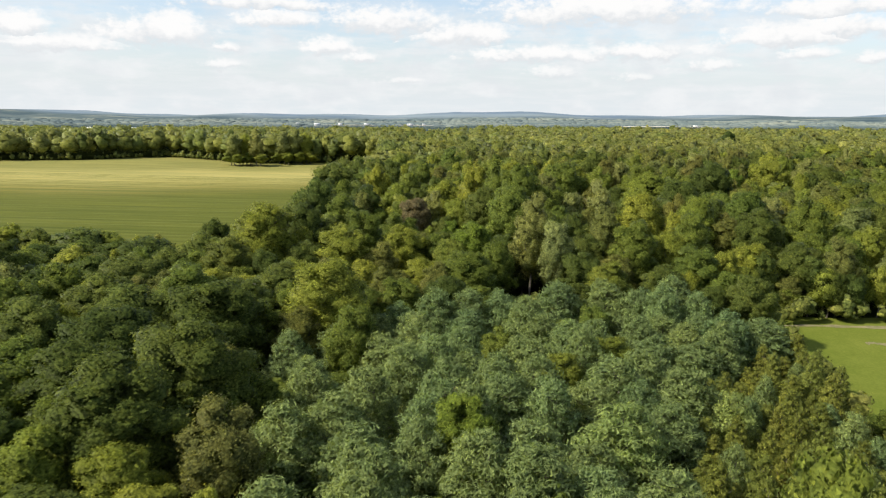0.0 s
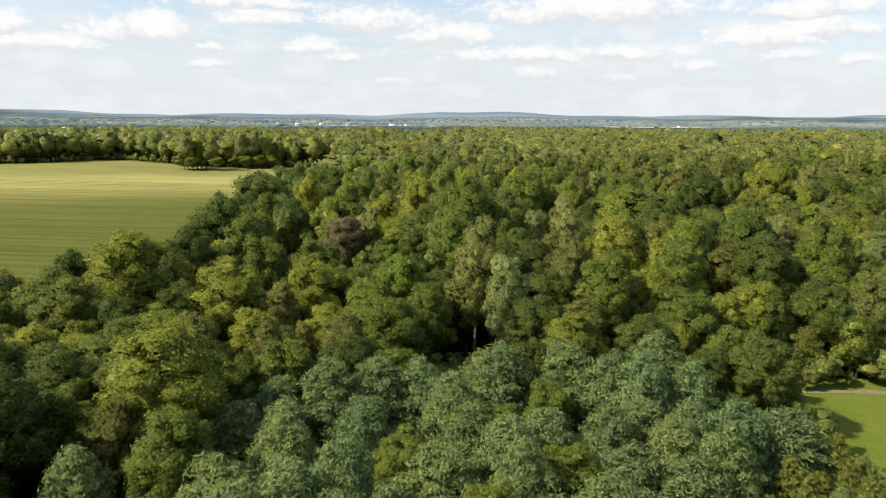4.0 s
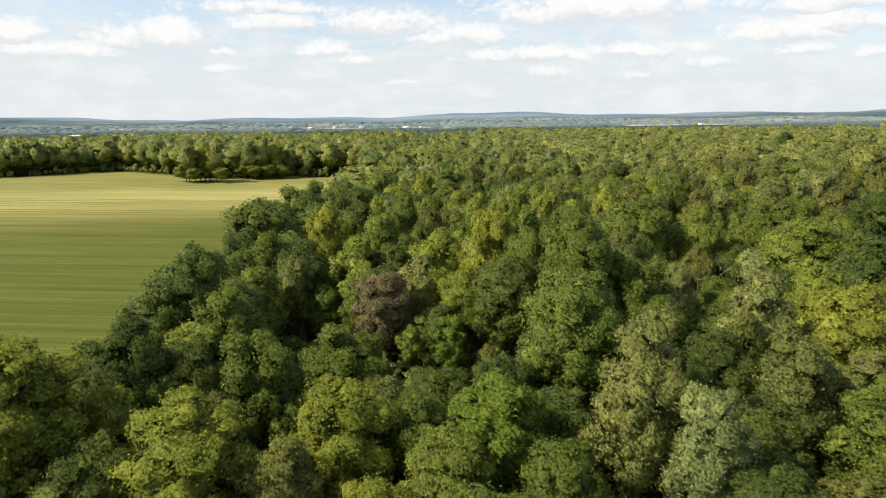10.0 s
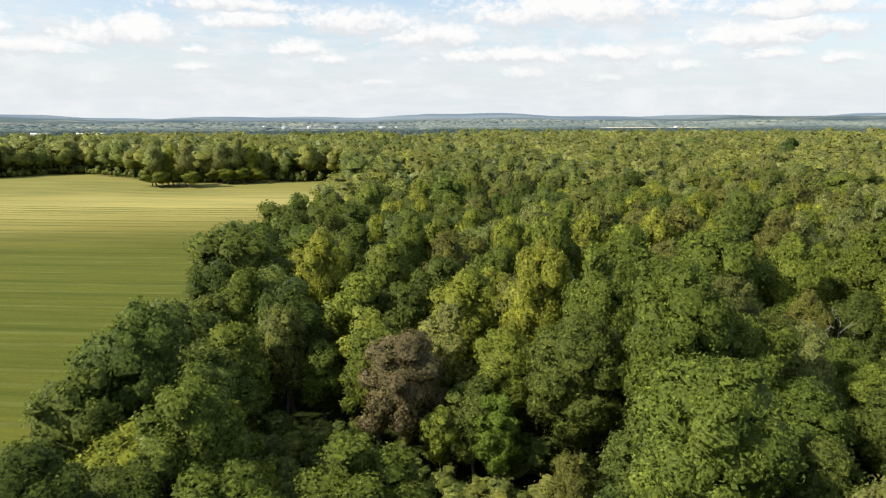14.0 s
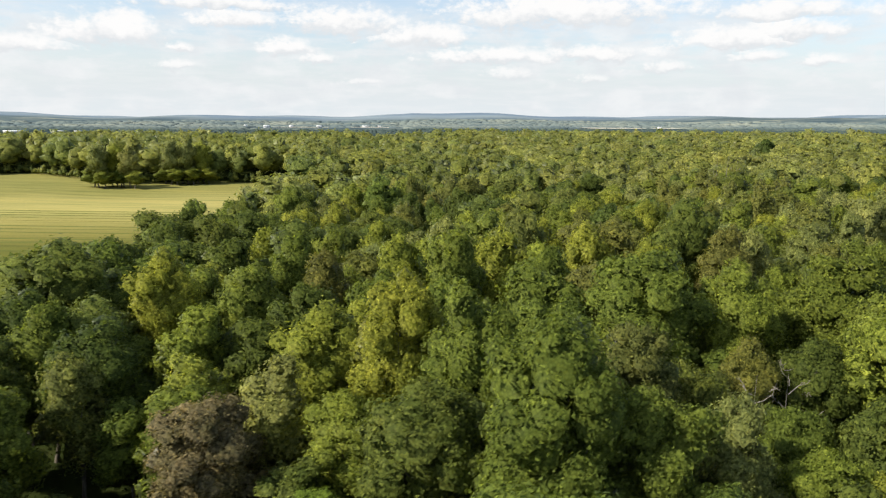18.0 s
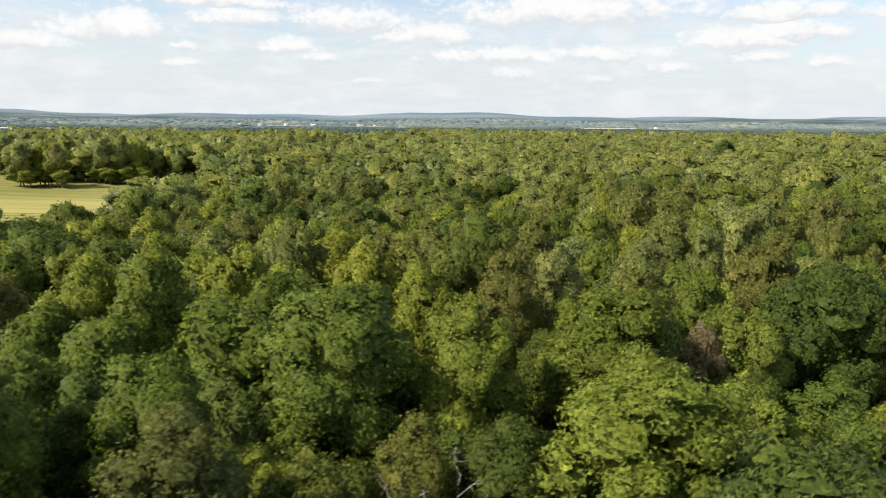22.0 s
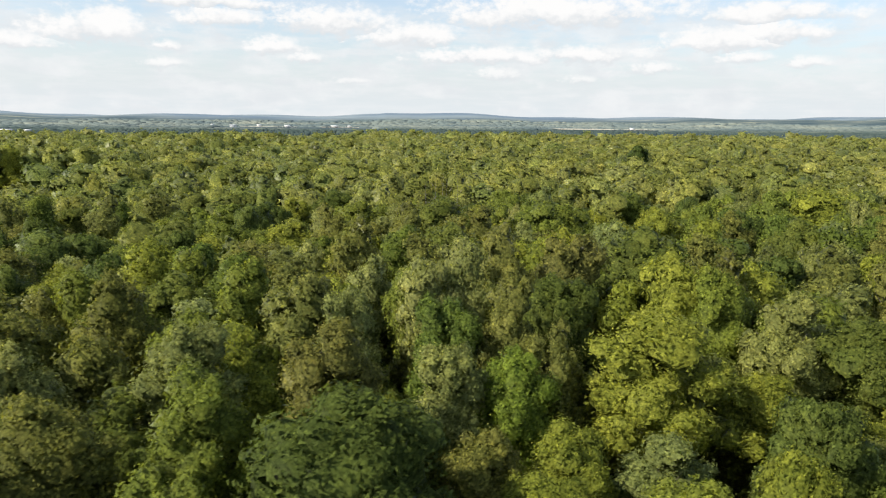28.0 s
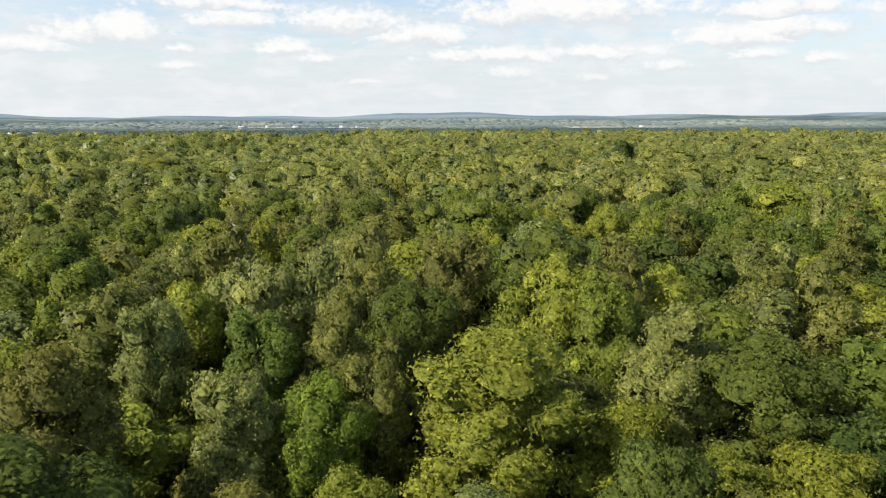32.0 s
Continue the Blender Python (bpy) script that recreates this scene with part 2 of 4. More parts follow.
# species: dark, middle and light colour of the leaves
SPECIES = {
    "oak": ((0.078, 0.108, 0.028), (0.124, 0.160, 0.039), (0.190, 0.218, 0.054)),
    "maple": ((0.131, 0.172, 0.036), (0.180, 0.225, 0.046), (0.246, 0.282, 0.059)),
    "hickory": ((0.203, 0.240, 0.042), (0.267, 0.297, 0.052), (0.340, 0.356, 0.068)),
    "ash": ((0.153, 0.171, 0.047), (0.205, 0.216, 0.060), (0.272, 0.270, 0.078)),
    "poplar": ((0.215, 0.240, 0.079), (0.275, 0.302, 0.102), (0.353, 0.366, 0.140)),
    "pine": ((0.192, 0.261, 0.113), (0.241, 0.315, 0.132), (0.328, 0.395, 0.151)),
    "pale_pine": ((0.247, 0.327, 0.121), (0.311, 0.395, 0.143), (0.422, 0.495, 0.163)),
    "lime": ((0.150, 0.212, 0.034), (0.200, 0.266, 0.044), (0.258, 0.320, 0.058)),
    "ochre": ((0.155, 0.162, 0.048), (0.205, 0.204, 0.060), (0.272, 0.256, 0.082)),
    "cedar": ((0.163, 0.187, 0.045), (0.216, 0.241, 0.055), (0.279, 0.291, 0.070)),
    "russet": ((0.150, 0.146, 0.070), (0.225, 0.190, 0.108), (0.300, 0.238, 0.150)),
}
LEAF = {k: foliage(k + "_leaves", *v) for k, v in SPECIES.items()}
WOODS = foliage("mixed_leaves", (0.112, 0.142, 0.040), (0.222, 0.246, 0.066), (0.365, 0.362, 0.116), by_tint=True, fine=2.4, turned=0.34)
BARK = plain("bark", (0.06, 0.05, 0.04), (0.17, 0.15, 0.12), 1.2, 0.95, 0.6, (3, 3, 0.5))
DEAD = plain("weathered_wood", (0.15, 0.135, 0.115), (0.30, 0.275, 0.24), 2.0, 0.9, 0.4, (3, 3, 0.6))


def hazed_far_leaves(nt):
    """Woods across the vale: dark bluish near the forest, paler towards the hills, with lighter patches of open land.
    Cloud shade and haze are painted into these colours.
    """
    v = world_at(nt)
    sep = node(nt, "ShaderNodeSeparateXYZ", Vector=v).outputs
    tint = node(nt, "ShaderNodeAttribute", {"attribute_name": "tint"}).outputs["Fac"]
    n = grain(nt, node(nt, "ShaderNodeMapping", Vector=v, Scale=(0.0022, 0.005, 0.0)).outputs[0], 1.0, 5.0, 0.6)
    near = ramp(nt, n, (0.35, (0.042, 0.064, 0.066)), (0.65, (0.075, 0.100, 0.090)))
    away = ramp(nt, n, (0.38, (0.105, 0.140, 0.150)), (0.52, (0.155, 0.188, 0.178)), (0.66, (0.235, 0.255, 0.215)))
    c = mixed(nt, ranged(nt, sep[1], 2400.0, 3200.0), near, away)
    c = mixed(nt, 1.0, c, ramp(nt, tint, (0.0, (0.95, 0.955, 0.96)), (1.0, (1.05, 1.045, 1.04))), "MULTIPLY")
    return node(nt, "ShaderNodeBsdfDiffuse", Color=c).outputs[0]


def hazed_hill_leaves(nt):
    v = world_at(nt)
    # blue of distance haze painted straight into the hill colour
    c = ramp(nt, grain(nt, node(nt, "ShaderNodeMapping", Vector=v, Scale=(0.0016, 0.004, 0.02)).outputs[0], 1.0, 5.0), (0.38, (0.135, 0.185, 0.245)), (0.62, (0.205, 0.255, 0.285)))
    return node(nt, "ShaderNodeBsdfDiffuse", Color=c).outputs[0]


FAR, HILL = material("hazed_distant_leaves", hazed_far_leaves), material("hazed_hill_woods", hazed_hill_leaves)


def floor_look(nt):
    """Leaf litter under the forest; far off a mosaic of woods and open land, and the blue hills, with cloud shade and
    haze painted into their colours.
    """
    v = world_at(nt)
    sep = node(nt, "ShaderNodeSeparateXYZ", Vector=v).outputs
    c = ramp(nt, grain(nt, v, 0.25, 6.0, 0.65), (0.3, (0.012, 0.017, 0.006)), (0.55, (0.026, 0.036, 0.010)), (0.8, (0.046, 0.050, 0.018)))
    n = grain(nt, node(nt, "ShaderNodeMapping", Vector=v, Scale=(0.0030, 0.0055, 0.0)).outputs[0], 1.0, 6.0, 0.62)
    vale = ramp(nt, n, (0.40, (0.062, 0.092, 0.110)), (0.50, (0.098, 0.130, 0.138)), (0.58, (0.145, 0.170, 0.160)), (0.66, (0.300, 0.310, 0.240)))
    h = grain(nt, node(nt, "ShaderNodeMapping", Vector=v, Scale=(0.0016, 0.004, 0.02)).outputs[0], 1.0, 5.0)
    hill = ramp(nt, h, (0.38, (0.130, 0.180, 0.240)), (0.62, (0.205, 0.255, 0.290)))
    # by distance: painted cloud shade first, then paler and bluer painted haze
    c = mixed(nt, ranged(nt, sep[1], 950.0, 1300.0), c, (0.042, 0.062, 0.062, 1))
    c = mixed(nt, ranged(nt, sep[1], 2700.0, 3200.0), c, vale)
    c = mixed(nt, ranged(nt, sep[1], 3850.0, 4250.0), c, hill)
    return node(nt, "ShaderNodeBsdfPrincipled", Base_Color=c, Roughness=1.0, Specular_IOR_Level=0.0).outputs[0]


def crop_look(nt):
    """A cut hay field: long swaths across it, greener towards the near end and straw-coloured on the rise, where drying
    crop and painted sunlight share the pale band.
    """
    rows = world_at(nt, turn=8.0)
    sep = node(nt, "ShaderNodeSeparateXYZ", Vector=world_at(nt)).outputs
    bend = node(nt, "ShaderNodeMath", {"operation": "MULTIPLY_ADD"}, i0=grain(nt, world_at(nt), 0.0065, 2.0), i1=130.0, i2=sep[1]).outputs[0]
    # the palest stop also holds a sunlit band between cloud shadows
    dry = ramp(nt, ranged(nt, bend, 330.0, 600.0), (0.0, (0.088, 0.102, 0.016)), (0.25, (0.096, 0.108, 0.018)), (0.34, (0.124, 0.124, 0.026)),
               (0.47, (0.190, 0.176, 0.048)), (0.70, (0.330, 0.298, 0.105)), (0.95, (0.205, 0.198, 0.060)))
    long_n = grain(nt, node(nt, "ShaderNodeMapping", Vector=rows, Scale=(0.008, 0.16, 1)).outputs[0], 1.0, 4.0, 0.6)
    fine_n = grain(nt, node(nt, "ShaderNodeMapping", Vector=rows, Scale=(0.02, 0.7, 1)).outputs[0], 1.0, 4.0, 0.65)
    c = mixed(nt, 1.0, dry, ramp(nt, long_n, (0.34, (0.74, 0.80, 0.74)), (0.5, (1, 1, 1)), (0.66, (1.18, 1.12, 1.1))), "MULTIPLY")
    c = mixed(nt, 1.0, c, ramp(nt, fine_n, (0.32, (0.80, 0.83, 0.80)), (0.68, (1.16, 1.13, 1.1))), "MULTIPLY")
    c = mixed(nt, 1.0, c, ramp(nt, grain(nt, world_at(nt), 1.3, 4.0, 0.7), (0.3, (0.85, 0.87, 0.85)), (0.7, (1.13, 1.11, 1.1))), "MULTIPLY")
    bp = node(nt, "ShaderNodeBump", Strength=0.4, Distance=0.2, Height=fine_n).outputs[0]
    return node(nt, "ShaderNodeBsdfPrincipled", Base_Color=c, Roughness=1.0, Specular_IOR_Level=0.1, Normal=bp).outputs[0]


def meadow_look(nt):
    v = world_at(nt)
    c = ramp(nt, grain(nt, v, 0.12, 5.0, 0.65), (0.3, (0.098, 0.132, 0.018)), (0.7, (0.145, 0.168, 0.030)))
    c = mixed(nt, 1.0, c, ramp(nt, grain(nt, v, 2.2, 4.0, 0.7), (0.3, (0.82, 0.85, 0.8)), (0.7, (1.15, 1.12, 1.1))), "MULTIPLY")
    return node(nt, "ShaderNodeBsdfPrincipled", Base_Color=c, Roughness=1.0, Specular_IOR_Level=0.08).outputs[0]


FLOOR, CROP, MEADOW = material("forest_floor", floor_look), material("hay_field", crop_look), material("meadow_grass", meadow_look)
STUBBLE = plain("pale_stubble", (0.42, 0.40, 0.33), (0.58, 0.54, 0.44), 0.02, 0.95, 0.1)
METAL_ROOF = plain("white_metal_roof", (0.70, 0.72, 0.74), (0.86, 0.87, 0.88), 0.2, 0.5, 0.05)
SIDING = plain("pale_siding", (0.50, 0.51, 0.52), (0.68, 0.68, 0.68), 0.2, 0.7, 0.05)

# ---- land ----
def smooth(a, b, v):
    t = np.clip((v - a) / (b - a), 0, 1)
    return t * t * (3 - 2 * t)


def land(x, y):
    """Height of the ground: a level wooded plain, the swell of the hay field, a shallow vale and a line of low hills."""
    x, y = np.asarray(x, float), np.asarray(y, float)
    d = np.hypot(x - 40, y - 90)
    z = 1.6 * np.exp(-(((x + 235) / 110) ** 2 + ((y - 560) / 90) ** 2)) - 0.8 * np.exp(-(((x + 120) / 60) ** 2 + ((y - 520) / 50) ** 2))
    z = z - 3.0 * smooth(190, 120, y) * smooth(-110, -60, x) + 4.0 * smooth(10, 80, x) * smooth(175, 250, y)
    edge = 820 + 90 * np.sin(x / 170.0 + 0.6) + 40 * np.sin(x / 61.0)
    z = z - 9 * smooth(edge, edge + 420, y) + 2 * smooth(2200, 3400, d)
    crest = 55 + 9 * np.sin(x / 510.0 + 1.0) + 7 * np.sin(x / 233.0) + 4 * np.sin(x / 97.0 + 2)
    return z + crest * smooth(3300, 4600, d)


def mesh_from(name, verts, faces, mat, tint=None, smooth_it=False, facing=None):
    """A mesh from arrays: verts n x 3, and faces n x 3 or n x 4 in one array or several."""
    me = bpy.data.meshes.new(name)
    faces = faces if isinstance(faces, (list, tuple)) else [faces]
    faces = [f for f in faces if len(f)]
    me.vertices.add(len(verts))
    me.vertices.foreach_set("co", np.asarray(verts, np.float32).ravel())
    idx = np.concatenate([f.ravel() for f in faces]).astype(np.int32)
    sizes = np.concatenate([np.full(len(f), f.shape[1]) for f in faces])
    me.loops.add(len(idx))
    me.loops.foreach_set("vertex_index", idx)
    me.polygons.add(len(sizes))
    me.polygons.foreach_set("loop_start", (np.cumsum(sizes) - sizes).astype(np.int32))
    if smooth_it or facing is not None:
        me.polygons.foreach_set("use_smooth", np.ones(len(sizes), bool))
    me.update(calc_edges=True)
    me.materials.append(mat)
    if facing is not None:
        me.normals_split_custom_set_from_vertices(facing)
    if tint is not None:
        me.attributes.new("tint", "FLOAT", "POINT").data.foreach_set("value", np.asarray(tint, np.float32))
    return me


def grid(xs, ys, lift=0.0):
    X, Y = np.meshgrid(xs, ys)
    v = np.stack([X.ravel(), Y.ravel(), (land(X, Y) + lift).ravel()], 1)
    i = np.arange(len(xs) * len(ys)).reshape(len(ys), len(xs))
    f = np.stack([i[:-1, :-1], i[:-1, 1:], i[1:, 1:], i[1:, :-1]], -1).reshape(-1, 4)
    return v, f


def spread(lo, hi, near_lo, near_hi, fine, coarse):
    return np.unique(np.concatenate([np.arange(near_lo, near_hi + 1, fine), np.arange(near_hi, hi + 1, coarse), np.arange(lo, near_lo, coarse)]))


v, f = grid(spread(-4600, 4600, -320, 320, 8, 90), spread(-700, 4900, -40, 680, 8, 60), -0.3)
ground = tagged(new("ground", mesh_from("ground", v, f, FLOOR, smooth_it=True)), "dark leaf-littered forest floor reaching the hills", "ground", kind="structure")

# outline of the hay field and of the small meadow, in order round them
FIELD = [(-640, 560), (-300, 585), (-250, 640), (-205, 600), (-160, 560), (-100, 572), (-50, 572), (-40, 480), (-38, 400), (-38, 330), (-42, 285), (-45, 240), (-46, 200), (-45, 180), (-58, 167), (-110, 174), (-300, 190), (-640, 230)]
GRASS = [(57, 88), (59, 100), (60, 113), (62, 126), (61, 138), (90, 139), (120, 141), (150, 138), (168, 120), (160, 90), (130, 62), (96, 52), (70, 56), (60, 66)]


def inside(poly, x, y, grow=0.0):
    p = np.array(poly, float)
    q = np.roll(p, -1, 0)
    x, y = np.asarray(x, float)[..., None], np.asarray(y, float)[..., None]
    cross = ((p[:, 1] > y) != (q[:, 1] > y)) & (x < (q[:, 0] - p[:, 0]) * (y - p[:, 1]) / (q[:, 1] - p[:, 1] + 1e-9) + p[:, 0])
    hit = cross.sum(-1) % 2 == 1
    if grow:
        e = q - p
        t = np.clip(((x - p[:, 0]) * e[:, 0] + (y - p[:, 1]) * e[:, 1]) / (e ** 2).sum(1), 0, 1)
        d = np.hypot(x - p[:, 0] - t * e[:, 0], y - p[:, 1] - t * e[:, 1]).min(-1)
        hit = (hit | (d < grow)) if grow > 0 else (hit & (d > -grow))
    return hit


def patch_of(name, poly, mat, step_m, lift, label, category):
    """A sheet of crop or grass that follows the ground inside an outline."""
    p = np.array(poly, float)
    xs, ys = np.arange(p[:, 0].min(), p[:, 0].max() + step_m, step_m), np.arange(p[:, 1].min(), p[:, 1].max() + step_m, step_m)
    v, f = grid(xs, ys, lift)
    mid = v[f].mean(1)
    f = f[inside(poly, mid[:, 0], mid[:, 1], 7.0)]
    used, inv = np.unique(f, return_inverse=True)
    return tagged(new(name, mesh_from(name, v[used], inv.reshape(f.shape), mat, smooth_it=True)), label, category, kind="structure")


patch_of("hay_field", FIELD, CROP, 3.0, 0.15, "mown hay field with long swaths, yellowing and painted sunlit on its rise", "field")
patch_of("meadow", GRASS, MEADOW, 2.0, 0.12, "bright green grass meadow at the forest edge", "meadow")

# ---- trees ----
ICO_V = np.array([(0, 0, 1)] + [(math.cos(a) * 0.894, math.sin(a) * 0.894, 0.447) for a in np.arange(5) * 1.2566] + [(math.cos(a) * 0.894, math.sin(a) * 0.894, -0.447) for a in np.arange(5) * 1.2566 + 0.6283] + [(0, 0, -1)])
ICO_F = np.array([(0, i + 1, (i + 1) % 5 + 1) for i in range(5)] + [(i + 1, i + 6, (i + 1) % 5 + 1) for i in range(5)] + [((i + 1) % 5 + 1, i + 6, (i + 1) % 5 + 6) for i in range(5)] + [(11, (i + 1) % 5 + 6, i + 6) for i in range(5)])


OCTA_V = np.array([(0, 0, 1.12), (1.12, 0, 0), (0, 1.12, 0), (-1.12, 0, 0), (0, -1.12, 0), (0, 0, -1.12)])
OCTA_F = np.array([(0, 1, 2), (0, 2, 3), (0, 3, 4), (0, 4, 1), (5, 2, 1), (5, 3, 2), (5, 4, 3), (5, 1, 4)])


def unit(v):
    return v / np.maximum(np.linalg.norm(v, axis=-1, keepdims=True), 1e-9)


def leaves(at, facing, along, length, width, rng):
    """Leaf sprays: small pointed blades at the points given, turned to face one way and to grow another."""
    n = unit(facing)
    a = unit(along - (along * n).sum(1, keepdims=True) * n)
    b = np.cross(n, a)
    k = len(at)
    L, W = length * rng.uniform(0.6, 1.4, (k, 1)), width * rng.uniform(0.6, 1.3, (k, 1))
    v = np.stack([at + a * L * 0.62, at - a * L * 0.38 + b * W * rng.uniform(0.2, 0.8, (k, 1)), at - a * L * rng.uniform(0.1, 0.4, (k, 1)) - b * W * rng.uniform(0.2, 0.8, (k, 1))], 1)
    return v.reshape(-1, 3), np.arange(k * 3).reshape(k, 3)


def billows(R, bottom, top, rng, boughs, subs, full=1.0, rough=0.14, round_top=1.0):
    """The lumps of a broad crown: big boughs round a dome, smaller ones on their outer sides, and a core. Gives centres and radii."""
    i = np.arange(boughs) + 0.5
    z = 1 - 1.62 * i / boughs
    a = i * 2.39996 + rng.uniform(0, 6.28)
    mid = bottom + (top - bottom) * 0.45
    up, dn = top - mid, mid - bottom
    rb = R * 0.40 * (15.0 / boughs) ** 0.36 * rng.uniform(0.82, 1.2, boughs)
    out = np.sqrt(np.maximum(0, 1 - np.abs(z) ** (2.0 * round_top)))
    k = rng.uniform(1 - rough, 1 + rough, boughs)
    c = np.stack([np.cos(a) * out * (R - rb) * k, np.sin(a) * out * (R - rb) * k, mid + np.where(z > 0, z * (up - rb), z * (dn - rb)) * k], 1)
    c[:, :2] += rng.normal(0, R * 0.05, (boughs, 2))
    core = np.array([(0, 0, mid + up * 0.35), (0, 0, mid), (0, 0, mid - dn * 0.4)])
    core_r = np.array((0.52, 0.66, 0.56)) * R
    # smaller lumps on the outer side of each bough
    per = max(1, subs // boughs)
    j = np.repeat(np.arange(boughs), per)
    away = unit(c - np.array((0, 0, mid - dn * 0.3)))
    d = unit(unit(rng.normal(size=(len(j), 3))) + away[j] * 0.95 + np.array((0, 0, 0.25)))
    sc = c[j] + d * rb[j, None] * rng.uniform(0.70, 1.08, (len(j), 1))
    sr = rb[j] * rng.uniform(0.22, 0.60, len(j)) * full
    return np.concatenate([core, c, sc]), np.concatenate([core_r, rb, sr])


def leafy(centres, radii, count, leaf, rng, narrow=0.85, core=0.9, droop=0.0, upright=0.0, loose=0.14):
    """A crown over those lumps: a dark closed body and a coat of leaf sprays on all that shows of it."""
    mid = (centres * radii[:, None] ** 2).sum(0) / (radii ** 2).sum()
    vs, tri, ns, n = [], [], [], 0
    for c, r in zip(centres, radii):
        turn = unit(rng.normal(size=(1, 3)))[0]
        bv, bf = (ICO_V, ICO_F) if r > 0.32 * radii.max() else (OCTA_V, OCTA_F)
        cv = (bv + turn * 0.15) * rng.uniform(0.85, 1.1, (len(bv), 1)) * r * core
        vs.append(cv + c), tri.append(bf + n), ns.append(unit(0.6 * unit(cv) + unit(cv + c - mid) + np.array((0, 0, 0.2))))
        n += len(bv)
    p = radii ** 2 / (radii ** 2).sum()
    at, dr = np.zeros((0, 3)), np.zeros((0, 3))
    while len(at) < count:
        k = rng.choice(len(radii), count, p=p)
        d = unit(unit(rng.normal(size=(count, 3))) + 0.35 * unit(centres[k] - mid + 1e-4) + np.array((0, 0, 0.12)))
        q = centres[k] + d * radii[k, None] * (1 + loose * rng.normal(0.05, 0.9, (count, 1)))
        gap = np.sqrt(((q[:, None] - centres[None]) ** 2).sum(-1)) / radii[None]
        gap[np.arange(count), k] = 9.0
        keep = gap.min(1) > 0.86
        at, dr = np.concatenate([at, q[keep]]), np.concatenate([dr, d[keep]])
    at, dr = at[:count], dr[:count]
    whole = unit(at - mid)
    face = unit(dr + 0.7 * unit(rng.normal(size=(count, 3))))
    grow = unit(dr * 0.5 + unit(rng.normal(size=(count, 3))) * 0.8 + np.array((0, 0, upright - droop)))
    lv, lf = leaves(at, face, grow, leaf, leaf * narrow, rng)
    vs.append(lv), tri.append(lf + n), ns.append(np.repeat(unit(dr * 0.42 + 0.62 * whole + 0.42 * face + np.array((0, 0, 0.12))), 3, 0))
    return np.concatenate(vs), np.concatenate(tri), np.concatenate(ns)


def crown_arrays(kind, rng, n, per, leaf):
    """The crown of a tree 20 m high: n lumps; per leaf sprays in all for a broadleaf tree, on each lump for a conifer."""
    if kind == "pine":
        t = (np.arange(n) + rng.uniform(0, 1, n)) / n
        a = np.arange(n) * 2.39996 + rng.uniform(-0.4, 0.4, n)
        w = 5.1 * np.sqrt(np.maximum(0, 1 - t ** 2.0)) * rng.uniform(0.66, 1.06, n)
        cs = np.stack([np.cos(a) * w * 0.86, np.sin(a) * w * 0.86, 2.0 + 16.6 * t + rng.uniform(-0.9, 0.9, n)], 1)
        rs = (1.30 - 0.35 * t) * (62.0 / n) ** 0.45 * rng.uniform(0.65, 1.3, n)
        cs, rs = np.concatenate([cs, [(0, 0, 5.5), (0, 0, 9.5), (0, 0, 13.0)]]), np.concatenate([rs, (3.4, 3.2, 2.3)])
        return leafy(cs, rs, per, leaf, rng, 0.24, 0.62, 0.0, 1.0, 0.32)
    if kind == "cedar":
        t = (np.arange(n) + rng.uniform(0, 1, n)) / n
        a = np.arange(n) * 2.39996
        w = 5.2 * (1 - t) ** 0.62 * rng.uniform(0.8, 1.08, n) + 0.1
        cs = np.stack([np.cos(a) * w * 0.8, np.sin(a) * w * 0.8, 1.2 + 17.4 * t], 1)
        rs = (1.9 - 1.1 * t) * rng.uniform(0.7, 1.2, n)
        cs, rs = np.concatenate([cs, [(0, 0, 4.0), (0, 0, 8.5), (0, 0, 12.5)]]), np.concatenate([rs, (3.8, 3.0, 2.0)])
        return leafy(cs, rs, per, leaf, rng, 0.3, 0.78, 0.0, 1.1, 0.26)
    big = max(5, n // 9)
    if kind == "poplar":
        p, r = billows(4.7, 3.2, 20.0, rng, big, n - big, 0.85, 0.2, 0.9)
        return leafy(p, r, per, leaf, rng, 0.7, 0.89, 0.0, 0.6, 0.22)
    if kind == "ash":
        p, r = billows(4.9, 3.6, 20.0, rng, big, n - big, 0.85, 0.2, 1.0)
        return leafy(p, r, per, leaf, rng, 0.75, 0.87, 0.0, 0.3, 0.21)
    if kind == "maple":
        p, r = billows(5.0, 2.8, 20.0, rng, big, n - big, 1.0, 0.1, 1.15)
        return leafy(p, r, per, leaf, rng, 0.95, 0.94, 0.0, 0.25, 0.16)
    if kind == "hickory":
        p, r = billows(4.9, 3.2, 20.0, rng, big, n - big, 0.95, 0.14, 1.15)
        return leafy(p, r, per, leaf, rng, 0.8, 0.93, 0.1, 0.3, 0.18)
    p, r = billows(5.2, 3.6, 20.0, rng, big, n - big, 1.0, 0.14, 1.2)
    return leafy(p, r, per, leaf, rng, 0.95, 0.95, 0.0, 0.15, 0.16)


